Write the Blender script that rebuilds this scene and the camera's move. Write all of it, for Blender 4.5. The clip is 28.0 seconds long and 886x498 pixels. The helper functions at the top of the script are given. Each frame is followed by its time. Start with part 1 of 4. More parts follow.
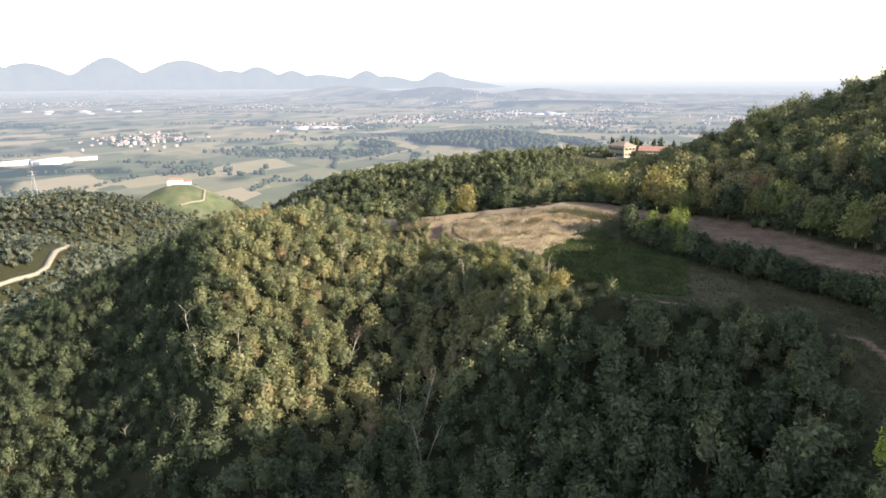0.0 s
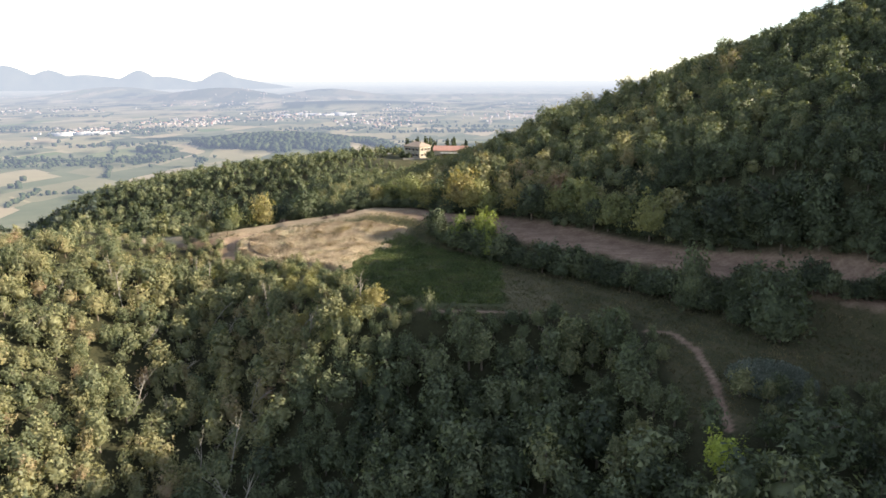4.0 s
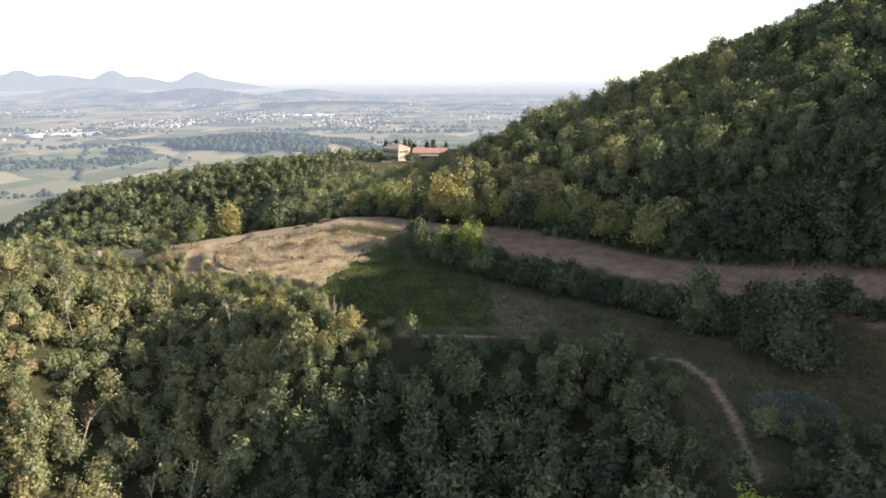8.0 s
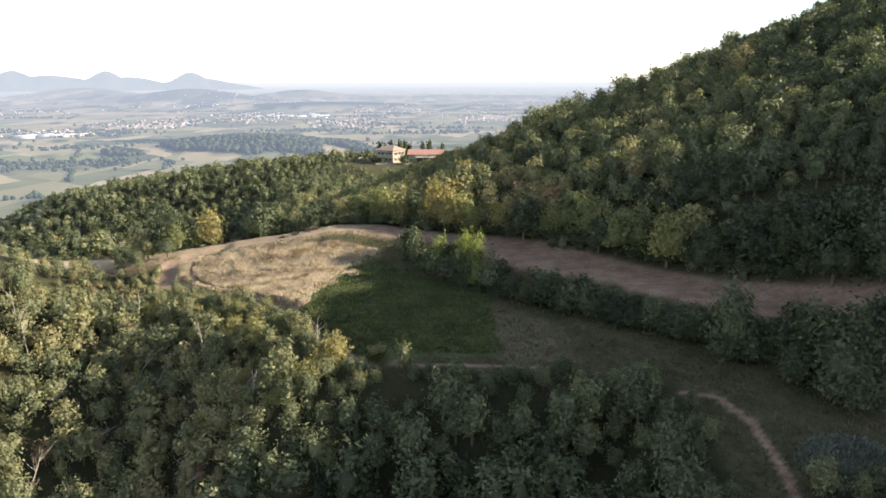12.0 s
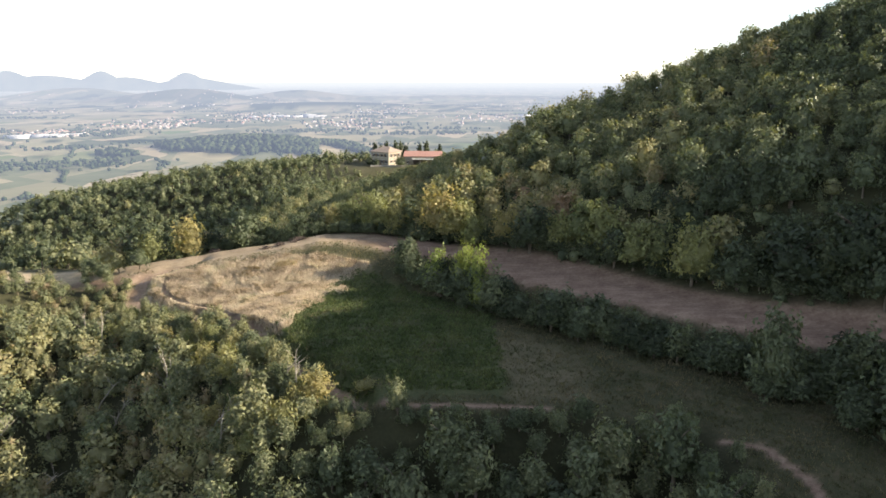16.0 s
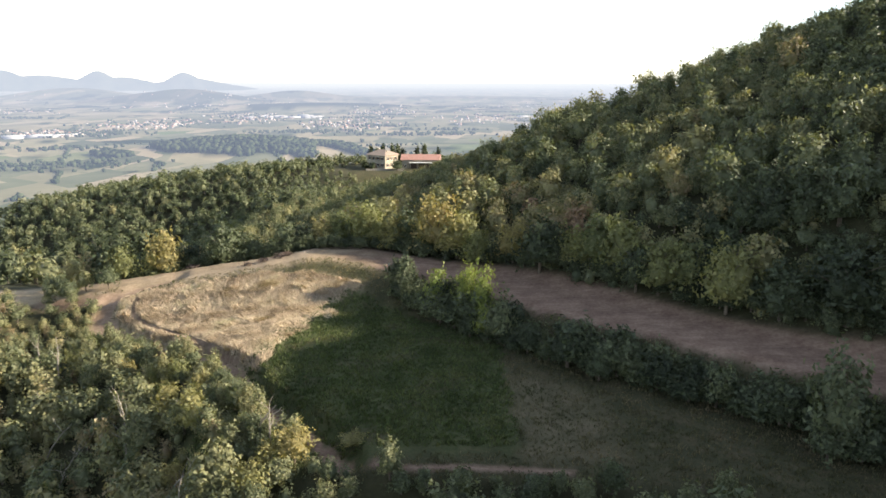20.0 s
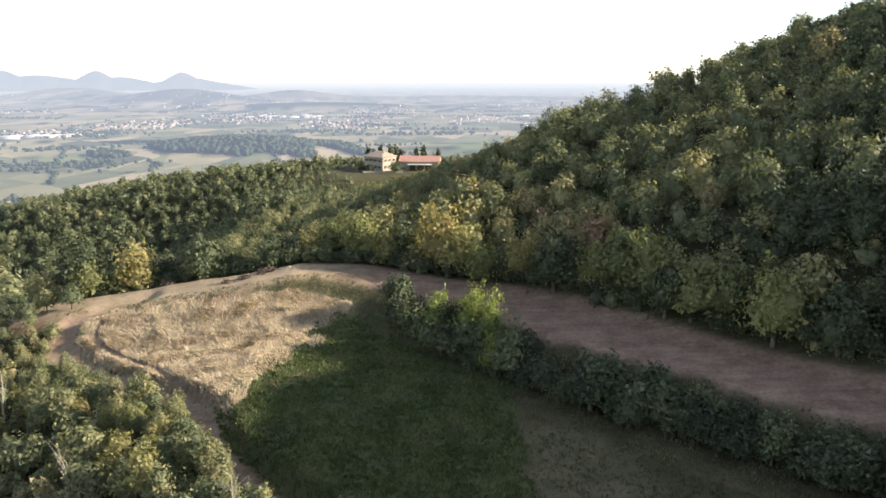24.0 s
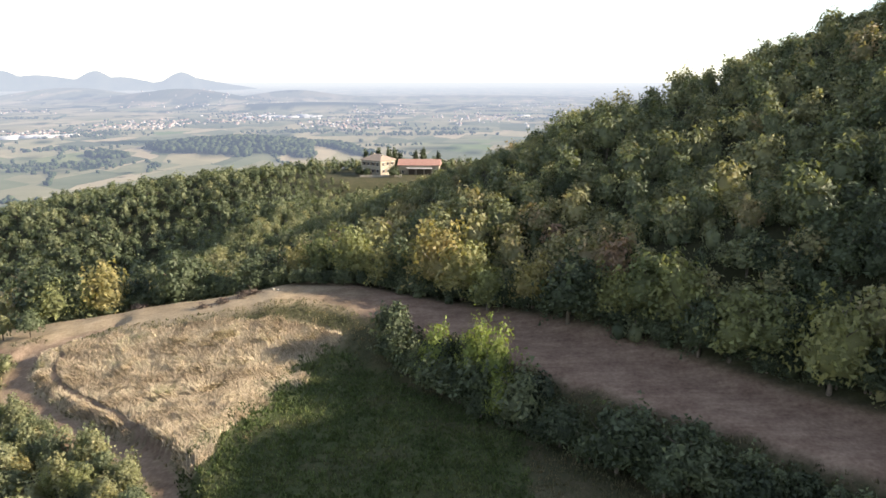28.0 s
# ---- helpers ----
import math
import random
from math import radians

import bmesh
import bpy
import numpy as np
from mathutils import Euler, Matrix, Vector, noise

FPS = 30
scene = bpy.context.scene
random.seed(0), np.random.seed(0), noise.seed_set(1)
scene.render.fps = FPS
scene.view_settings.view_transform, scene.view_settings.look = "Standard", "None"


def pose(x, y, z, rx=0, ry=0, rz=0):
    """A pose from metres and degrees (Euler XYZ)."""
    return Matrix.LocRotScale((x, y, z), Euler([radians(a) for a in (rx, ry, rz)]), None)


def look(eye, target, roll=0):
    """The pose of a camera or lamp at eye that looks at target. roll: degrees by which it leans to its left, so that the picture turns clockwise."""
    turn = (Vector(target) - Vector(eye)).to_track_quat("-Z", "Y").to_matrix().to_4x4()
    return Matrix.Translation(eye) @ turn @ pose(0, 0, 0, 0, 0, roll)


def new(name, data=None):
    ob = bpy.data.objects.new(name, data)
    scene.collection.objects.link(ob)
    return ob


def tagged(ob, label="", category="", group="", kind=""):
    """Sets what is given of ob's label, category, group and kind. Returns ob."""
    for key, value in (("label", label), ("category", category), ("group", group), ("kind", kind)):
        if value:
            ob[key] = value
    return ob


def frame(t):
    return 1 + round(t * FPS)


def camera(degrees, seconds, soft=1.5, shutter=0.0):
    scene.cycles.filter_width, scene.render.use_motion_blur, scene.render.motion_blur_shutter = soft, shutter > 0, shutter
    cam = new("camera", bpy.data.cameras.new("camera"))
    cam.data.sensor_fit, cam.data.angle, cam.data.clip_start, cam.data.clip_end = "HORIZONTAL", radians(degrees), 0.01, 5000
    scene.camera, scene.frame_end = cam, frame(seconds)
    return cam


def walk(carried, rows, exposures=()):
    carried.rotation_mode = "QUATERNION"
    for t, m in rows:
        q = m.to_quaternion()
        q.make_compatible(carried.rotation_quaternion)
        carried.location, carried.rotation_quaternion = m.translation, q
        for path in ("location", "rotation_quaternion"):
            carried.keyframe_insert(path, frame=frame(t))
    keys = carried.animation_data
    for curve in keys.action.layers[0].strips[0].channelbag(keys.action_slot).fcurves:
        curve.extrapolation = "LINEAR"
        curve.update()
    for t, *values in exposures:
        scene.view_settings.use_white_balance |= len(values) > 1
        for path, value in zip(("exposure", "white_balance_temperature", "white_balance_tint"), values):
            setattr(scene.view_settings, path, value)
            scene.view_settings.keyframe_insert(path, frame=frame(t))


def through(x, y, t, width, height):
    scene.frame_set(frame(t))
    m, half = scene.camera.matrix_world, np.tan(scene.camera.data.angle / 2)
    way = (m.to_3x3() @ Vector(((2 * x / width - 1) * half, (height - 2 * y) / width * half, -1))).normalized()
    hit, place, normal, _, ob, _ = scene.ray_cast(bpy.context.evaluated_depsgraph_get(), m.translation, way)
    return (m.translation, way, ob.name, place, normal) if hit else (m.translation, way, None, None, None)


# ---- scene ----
cam = camera(64.53, 28.0, 1.62)
PATH = [
    (0, pose(6.42, -90.00, 42.08, 76.33, 0.12, 19.24)),
    (0.5, pose(5.73, -88.64, 42.03, 76.34, 0.07, 14.52)),
    (1, pose(5.08, -87.28, 41.99, 76.33, 0.02, 9.77)),
    (1.5, pose(4.47, -85.93, 41.98, 76.32, 0.07, 5.28)),
    (2, pose(3.94, -84.59, 41.99, 76.31, 0.07, 4.70)),
    (2.5, pose(3.49, -83.23, 42.02, 76.34, 0.12, 3.50)),
    (3, pose(3.10, -81.85, 42.07, 76.34, 0.16, 2.89)),
    (3.5, pose(2.75, -80.45, 42.11, 76.34, 0.10, 2.86)),
    (4, pose(2.44, -79.00, 42.13, 76.33, 0.11, 2.49)),
    (4.5, pose(2.16, -77.54, 42.14, 76.31, 0.12, 1.46)),
    (6.5, pose(1.57, -71.37, 41.87, 76.36, 0.09, 0.90)),
    (7, pose(1.50, -69.77, 41.87, 76.37, 0.08, 0.83)),
    (7.5, pose(1.43, -68.16, 41.89, 76.36, 0.06, 0.79)),
    (8, pose(1.37, -66.56, 41.91, 76.36, 0.08, 0.76)),
    (8.5, pose(1.32, -64.95, 41.92, 76.38, 0.05, 0.74)),
    (9, pose(1.26, -63.34, 41.92, 76.38, 0.08, 0.69)),
    (9.5, pose(1.21, -61.72, 41.89, 76.40, 0.05, 0.65)),
    (10, pose(1.15, -60.08, 41.84, 76.41, 0.03, 0.61)),
    (10.5, pose(1.10, -58.41, 41.74, 76.44, -0.02, 0.56)),
    (11, pose(1.05, -56.74, 41.57, 76.46, -0.03, 0.51)),
    (11.5, pose(1.01, -55.07, 41.32, 76.45, 0.02, 0.46)),
    (12, pose(0.95, -53.40, 41.04, 76.42, 0.08, 0.41)),
    (12.5, pose(0.89, -51.73, 40.77, 76.43, 0.01, 0.40)),
    (14.5, pose(0.81, -44.92, 40.21, 76.49, 0.01, 0.26)),
    (15, pose(0.77, -43.25, 40.21, 76.48, -0.01, 0.23)),
    (15.5, pose(0.72, -41.57, 40.23, 76.48, 0.01, 0.20)),
    (16, pose(0.66, -39.88, 40.26, 76.47, -0.02, 0.19)),
    (16.5, pose(0.61, -38.16, 40.29, 76.48, 0.01, 0.16)),
    (17, pose(0.55, -36.44, 40.32, 76.51, -0.02, 0.14)),
    (17.5, pose(0.49, -34.72, 40.31, 76.53, -0.06, 0.13)),
    (18, pose(0.45, -33.02, 40.28, 76.52, -0.06, 0.12)),
    (18.5, pose(0.41, -31.33, 40.24, 76.53, -0.08, 0.10)),
    (19, pose(0.36, -29.63, 40.19, 76.53, -0.08, 0.08)),
    (19.5, pose(0.29, -27.91, 40.15, 76.54, -0.09, 0.07)),
    (20, pose(0.21, -26.17, 40.12, 76.53, -0.13, 0.02)),
    (20.5, pose(0.15, -24.43, 40.06, 76.55, -0.17, 0.01)),
    (21, pose(0.10, -22.73, 39.97, 76.51, -0.14, -0.00)),
    (21.5, pose(0.08, -21.05, 39.88, 76.46, -0.04, -0.02)),
    (23.5, pose(0.02, -14.23, 39.64, 76.52, -0.02, -0.02)),
    (24, pose(-0.01, -12.57, 39.65, 76.49, -0.06, -0.03)),
    (24.5, pose(-0.05, -10.91, 39.67, 76.48, -0.05, -0.06)),
    (25, pose(-0.09, -9.22, 39.70, 76.47, -0.11, -0.06)),
    (25.5, pose(-0.13, -7.51, 39.73, 76.47, -0.10, -0.05)),
    (26, pose(-0.14, -5.82, 39.78, 76.45, -0.11, -0.05)),
    (26.5, pose(-0.13, -4.19, 39.84, 76.47, -0.11, -0.04)),
    (27, pose(-0.13, -2.66, 39.90, 76.44, -0.09, -0.02)),
    (27.5, pose(-0.08, -1.27, 39.96, 76.52, -0.01, -0.02)),
    (28, pose(-0.00, -0.00, 40.00, 76.46, -0.02, -0.00)),
]
walk(cam, PATH, [(0.0, 1.58), (28.0, 1.58)])

# ---- world and light ----
SUN_EL, SUN_AZ = 23.0, 95.0          # degrees; azimuth clockwise from +y
world = bpy.data.worlds.new("sky")
scene.world = world
world.use_nodes = True
wt = world.node_tree
sky = wt.nodes.new("ShaderNodeTexSky")
sky.sky_type, sky.sun_disc = "NISHITA", False
sky.sun_elevation, sky.sun_rotation = radians(SUN_EL), radians(SUN_AZ)
sky.air_density, sky.dust_density, sky.ozone_density = 1.0, 0.25, 2.0
veil = wt.nodes.new("ShaderNodeHueSaturation")      # thin high haze takes the colour out of the sky
veil.inputs["Saturation"].default_value = 0.56
wt.links.new(sky.outputs[0], veil.inputs["Color"])
wt.links.new(veil.outputs[0], wt.nodes["Background"].inputs[0])
wt.nodes["Background"].inputs[1].default_value = 0.104
sun_data = bpy.data.lights.new("sun", "SUN")
sun_data.energy, sun_data.angle, sun_data.color = 5.0, radians(0.6), (1.0, 0.87, 0.68)
sun = new("sun", sun_data)
sd = Vector((math.sin(radians(SUN_AZ)) * math.cos(radians(SUN_EL)), math.cos(radians(SUN_AZ)) * math.cos(radians(SUN_EL)), math.sin(radians(SUN_EL))))
sun.matrix_world = look((150, -60, 160), Vector((150, -60, 160)) - sd)


# ---- small numeric helpers ----
def sm(a, b, v):
    t = np.clip((np.asarray(v, float) - a) / (b - a), 0, 1)
    return t * t * (3 - 2 * t)


def smax(a, b, k):
    h = np.clip(0.5 + 0.5 * (a - b) / k, 0, 1)
    return b + (a - b) * h + k * h * (1 - h)


def relu(v):
    return np.maximum(v, 0)


def wave(x, y, size, seed):
    """Smooth value noise in -1..1 from a few sine waves."""
    r = np.random.RandomState(seed)
    out = np.zeros(np.broadcast(x, y).shape)
    for n in range(7):
        a, k, p = r.uniform(0, 6.28), r.uniform(0.6, 1.7) * 6.28 / size, r.uniform(0, 6.28)
        out += np.sin((x * np.cos(a) + y * np.sin(a)) * k + p)
    return out / 4.0


# ---- the lie of the land ----
EYE = np.array((0.0, -40.0, 41.0))     # the middle of the flight, from which the distance is drawn in
PLAIN = -158.0


def terrace(x, y):
    """Signed distance from the lip of the upper dirt road, positive uphill."""
    s = 0.656 * (x + 10) + 0.754 * (y - 90) - 2.0
    left = 0.9 * (y - 98)
    w = sm(-10, -32, x)
    return s * (1 - w) + left * w


def inside(x, y):
    """Signed distance into the mown plateau from its outer bank."""
    d1 = 0.753 * (x + 13) + 0.657 * (y - 39)
    d2 = y - 35.5 + 0.1 * x
    return np.maximum(np.minimum(d1, d2), (x - 31.5) * 1.0)


def plateau(x, y):
    s = terrace(x, y)
    lo = -5.5 - 9.0 * sm(0, -22, x)
    z = 3.2 + 4.6 * sm(0, 1, (s - lo) / (2.0 - lo)) - 0.16 * relu(-25 - x) - 0.16 * relu(25 - y)
    z = z - (0.75 + 0.7 * sm(-50, -38, x)) * sm(3.2, 1.9, track_dist(x, y, LEFT_TRACK))
    return z + 0.12 * wave(x, y, 9, 3)


def hill(x, y):
    yy = np.minimum(y, 150)
    back = sm(-60, 60, x) * 0.13 + 0.05
    h = 20.7 + 0.39 * (x - 40) + 0.18 * (yy - 87) - back * relu(y - 150) - 0.25 * relu(y - 345)
    h = h + np.interp(y, (-60, -19, 0, 7, 15, 36, 48, 58, 66, 84, 94, 110), (36, 29.5, 21.0, 19.0, 20, 22.5, 21.0, 14.0, 6.5, 3.5, 0.0, 0.0)) * sm(115, 175, x)      # unseen summit, raised to shape the shade on field, hollow and spur
    return -smax(-h, -125.0, 20.0) + 1.2 * wave(x, y, 45, 5)


def ridge(x, y):
    u = relu(-50 - x)
    crest = -1.0 - 0.09 * u - 0.00038 * u * u
    yc = 308 + 0.2 * u
    front = 0.3 * sm(-45, -105, x)
    return crest - front * relu(yc - 8 - y) - 0.3 * relu(y - yc - 25) - 0.2 * relu(x - 40)


def dome(x, y):
    d = np.hypot(x + 100, y - 88)
    return 3.5 - 0.37 * (np.sqrt(d * d + 400) - 20) + 1.0 * wave(x, y, 30, 7)


def gully(x, y):
    """The spur's crest and the shaded gully beyond it."""
    q, a = -0.79 * (x + 50) - 0.62 * (y + 20), -0.62 * (x + 50) + 0.79 * (y + 20)
    return (5.0 * np.exp(-((q + 4) / 12) ** 2) - 6.0 * np.exp(-((q - 27) / 20) ** 2)) * sm(118, 80, a) * sm(-45, -12, a) - 0.15 * relu(q)


def woods_floor(x, y):
    return -14.7 + 0.25 * x + 0.268 * y + 0.7 * wave(x, y, 25, 8)


HILLS = ((-440, 230, -66, 170), (-600, 440, -72, 165), (-574, 600, -84, 100), (-400, 470, -100, 150), (-180, 800, -138, 170))


def valley(x, y):
    z = PLAIN + 0 * x
    for hx, hy, top, r in HILLS:
        z = smax(z, PLAIN + (top - PLAIN) * np.exp(-((x - hx) ** 2 + (y - hy) ** 2) / (r * r)), 6.0)
    far = np.hypot(x, y)
    z = z + 3 * wave(x, y, 260, 9) * sm(2500, 600, far)
    for hx, hy, top, rx, ry in ((-560, 1950, 34, 260, 150), (60, 2050, 9, 300, 150), (-2300, 6300, 125, 600, 400), (-1500, 7200, 100, 500, 400), (-3600, 7000, 120, 700, 500), (-900, 5200, 38, 800, 400), (300, 7500, 40, 1600, 500)):
        z = z + top * np.exp(-((x - hx) / rx) ** 2 - ((y - hy) / ry) ** 2)
    return z


def height(x, y):
    x, y = np.asarray(x, float), np.asarray(y, float)
    m = sm(-13 - 14 * sm(-10, -24, x), 0.5, inside(x, y))      # the bank falls gently towards the spur
    p = plateau(x, y)
    w = smax(woods_floor(x, y), dome(x, y), 5.0) + gully(x, y)
    z = p * m + w * (1 - m)
    s = terrace(x, y)
    g = sm(7.5, 26, s)
    back = smax(hill(x, y), ridge(x, y), 5.0)
    back = smax(back, dome(x, y), 4.0)
    z = z * (1 - g) + back * g
    z = z - 9.5 * np.exp(-((x + 13) / 34) ** 2 - ((y - 260) / 27) ** 2)
    yard = sm(40, 24, np.hypot((x + 16) * 0.7, y - 318))
    z = z * (1 - yard) - 1.0 * yard
    z = z - 0.25 * relu(-x - 230)
    return smax(z, valley(x, y), 14.0)


def draw_in(D):
    return np.where(D < 1200, D, 1200 + 3500 * (1 - np.exp(-relu(D - 1200) / 3500)))


def far_map(p):
    """Places beyond 1.2 km, drawn in along their sight line, at the scale that goes with it."""
    v = np.asarray(p, float) - EYE
    D = np.hypot(v[..., 0], v[..., 1])
    return EYE + v * (draw_in(D) / np.maximum(D, 1e-6))[..., None]


# what grows where, as soft masks over the plan
def dirt_mask(x, y):
    s = terrace(x, y)
    e = 10.5 + 1.3 * np.sin(x * 0.11)
    road = sm(-0.5, 1.2, s + 0.5 * wave(x, y, 6, 21)) * sm(e + 3, e + 1, s) * sm(-72, -66, x) * sm(150, 90, x)
    ll = np.minimum(track_dist(x, y, LEFT_TRACK) * (1.0 + 0.8 * sm(-32, -20, x)), track_dist(x, y, RIGHT_TRACK) * 3.0)
    ll = np.minimum(ll, track_dist(x, y, INNER_TRACK) * 3.4)
    ll = np.minimum(ll, np.minimum(track_dist(x, y, OLIVE_TRACK), track_dist(x, y, NEAR_TRACK) * 3.6))
    return np.maximum(road * (1 - 0.85 * stubble_mask(x, y)), sm(2.1, 1.2, ll + 0.25 * wave(x, y, 4, 22)) * (1 - 0.2 * sm(-14, -30, x)))


LEFT_TRACK = ((-51, 102), (-56.4, 98.8), (-59.3, 96), (-60, 93), (-59.3, 90), (-56.8, 87.2), (-53.5, 84.2), (-47, 78.4), (-33.5, 68.2), (-27.6, 62.2), (-23.5, 54), (-16.7, 46.2), (-12, 41), (-10.3, 38))
OLIVE_TRACK = ((-58, 97), (-64, 96.5), (-74, 98))
INNER_TRACK = ((-54.6, 94.6), (-53.6, 90), (-49.5, 86), (-44.5, 82.3), (-37.5, 75.8), (-32, 70), (-28.5, 66))
NEAR_TRACK = ((-10.8, 38.4), (-4.4, 36), (4, 35.9), (13, 35.2))
RIGHT_TRACK = ((30, 27.5), (33.5, 26.5), (36, 21.5), (36, 12), (34.5, 2))


def track_dist(x, y, pts):
    out = np.full(np.broadcast(x, y).shape, 1e9)
    for (ax, ay), (bx, by) in zip(pts, pts[1:]):
        dx, dy = bx - ax, by - ay
        t = np.clip(((x - ax) * dx + (y - ay) * dy) / (dx * dx + dy * dy), 0, 1)
        out = np.minimum(out, np.hypot(x - ax - t * dx, y - ay - t * dy))
    return out


def stubble_mask(x, y):
    """Mown, sun-bleached ground at the western end of the road."""
    return sm(-6, -24, x + 3 * wave(x, y, 10, 25)) * sm(-1.5, 0.5, terrace(x, y)) * sm(14, 11, terrace(x, y)) * 0.8 + 0.8 * sm(2.4, 1.6, track_dist(x, y, LEFT_TRACK)) * (terrace(x, y) < -1.5) * sm(-20, -32, x)


def crop_line(y):
    """Where the straw gives way to the green crop."""
    return np.interp(y, (56, 61, 64, 72, 82, 87, 92, 98), (-29, -29, -27.2, -25.5, -22.5, -19.5, -15, -9))


def straw_mask(x, y):
    s = terrace(x, y)
    n = wave(x, y, 7, 23)
    a = sm(2.5, -2, x - crop_line(y) - 2.5 + 1.6 * n) * sm(-0.5 - 2.5 * sm(-34, -24, x), -2.0 - 3.5 * sm(-34, -24, x), s + 0.6 * n) * sm(-1 + 4.5 * sm(-50, -38, x), 1.5 + 4 * sm(-50, -38, x), inside(x, y))
    a = a * sm(1.9, 2.6, track_dist(x, y, LEFT_TRACK)) * sm(0.3, 0.8, track_dist(x, y, INNER_TRACK))
    b = 0.14 * sm(7.5, 9.5, x + n) * sm(22, 14, x + 2 * n) * sm(34, 40, y) * sm(66, 58, y + 0.4 * x)
    return np.maximum(a, b)


def crop_mask(x, y):
    n = wave(x, y, 5, 24)
    return sm(-1.5, 2, x - crop_line(y) + 1.4 * n) * sm(9.2, 7.4, x + 0.6 * n) * sm(37.2, 39.5, y - 0.1 * x + n) * sm(-4.5, -7, terrace(x, y)) * (1 - 0.45 * sm(0.25, 0.7, wave(x, y, 11, 27)))


def open_mask(x, y):
    """1 on mown or bare land, 0 where trees may stand."""
    s = terrace(x, y)
    e = 10.5 + 1.3 * np.sin(x * 0.11)
    m = sm(-2.5, 0.0, inside(x, y)) * sm(e + 2.0, e + 1.0, s) * sm(-70, -64, x + 0.3 * (y - 100)) * sm(-1, 4, y)
    scrub = np.maximum(sm(11, 9, y) * sm(37, 39, x), sm(51, 54, x) * sm(14, 10, y))
    yard = sm(34, 30, np.hypot((x + 16) * 0.9, (y - 306) * 1.3))
    return np.maximum(m * (1 - scrub), yard)


# ---- materials ----
def nodes_of(name):
    m = bpy.data.materials.new(name)
    m.use_nodes = True
    m.node_tree.nodes.remove(m.node_tree.nodes["Principled BSDF"])
    return m, m.node_tree, m.node_tree.nodes["Material Output"]


def add(nt, kind, **values):
    n = nt.nodes.new(kind)
    for k, v in values.items():
        n.inputs[k.replace("_", " ")].default_value = v
    return n


def ramp(nt, fac, stops):
    r = nt.nodes.new("ShaderNodeValToRGB")
    while len(r.color_ramp.elements) < len(stops):
        r.color_ramp.elements.new(0.5)
    for e, (p, c) in zip(r.color_ramp.elements, stops):
        e.position, e.color = p, (*c, 1)
    nt.links.new(fac, r.inputs[0])
    return r.outputs[0]


def math_node(nt, op, a, b, clamp=False):
    n = nt.nodes.new("ShaderNodeMath")
    n.operation, n.use_clamp = op, clamp
    for i, v in enumerate((a, b)):
        if isinstance(v, (int, float)):
            n.inputs[i].default_value = v
        else:
            nt.links.new(v, n.inputs[i])
    return n.outputs[0]


def mix(nt, fac, a, b, blend="MIX"):
    n = nt.nodes.new("ShaderNodeMix")
    n.data_type, n.blend_type = "RGBA", blend
    for i, v in ((0, fac), (6, a), (7, b)):
        if isinstance(v, (int, float)):
            n.inputs[i].default_value = v
        elif isinstance(v, tuple):
            n.inputs[i].default_value = (*v, 1)
        else:
            nt.links.new(v, n.inputs[i])
    return n.outputs[2]


def noise_node(nt, scale, detail=4.0, rough=0.55, vector=None):
    n = add(nt, "ShaderNodeTexNoise", Scale=scale, Detail=detail, Roughness=rough)
    if vector is None:
        vector = nt.nodes.new("ShaderNodeNewGeometry").outputs["Position"]
    nt.links.new(vector, n.inputs["Vector"])
    return n.outputs["Fac"]


def attr(nt, name):
    a = nt.nodes.new("ShaderNodeAttribute")
    a.attribute_name = name
    return a


def surface(name, stops, scale=1.0, rough=0.9, bump=0.3, bump_scale=None, object_random=0.0, metal=0.0):
    """A grainy painted, wooden, earthen or stone surface: two scales of noise through a colour ramp."""
    m, nt, out = nodes_of(name)
    a, b = noise_node(nt, scale, 5, 0.6), noise_node(nt, scale * 9, 3, 0.6)
    f = math_node(nt, "ADD", math_node(nt, "MULTIPLY", a, 0.7), math_node(nt, "MULTIPLY", b, 0.3))
    if object_random:
        info = nt.nodes.new("ShaderNodeObjectInfo")
        f = math_node(nt, "ADD", f, math_node(nt, "MULTIPLY", math_node(nt, "SUBTRACT", info.outputs["Random"], 0.5), object_random))
    p = add(nt, "ShaderNodeBsdfPrincipled", Roughness=rough, Metallic=metal)
    nt.links.new(ramp(nt, f, stops), p.inputs["Base Color"])
    bp = add(nt, "ShaderNodeBump", Strength=bump, Distance=0.05)
    nt.links.new(noise_node(nt, bump_scale or scale * 6, 4), bp.inputs["Height"])
    nt.links.new(bp.outputs[0], p.inputs["Normal"])
    nt.links.new(p.outputs[0], out.inputs[0])
    return m


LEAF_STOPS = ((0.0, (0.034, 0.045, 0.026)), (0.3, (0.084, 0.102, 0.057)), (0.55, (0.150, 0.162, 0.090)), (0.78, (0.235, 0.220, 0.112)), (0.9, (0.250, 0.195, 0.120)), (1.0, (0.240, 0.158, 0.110)))


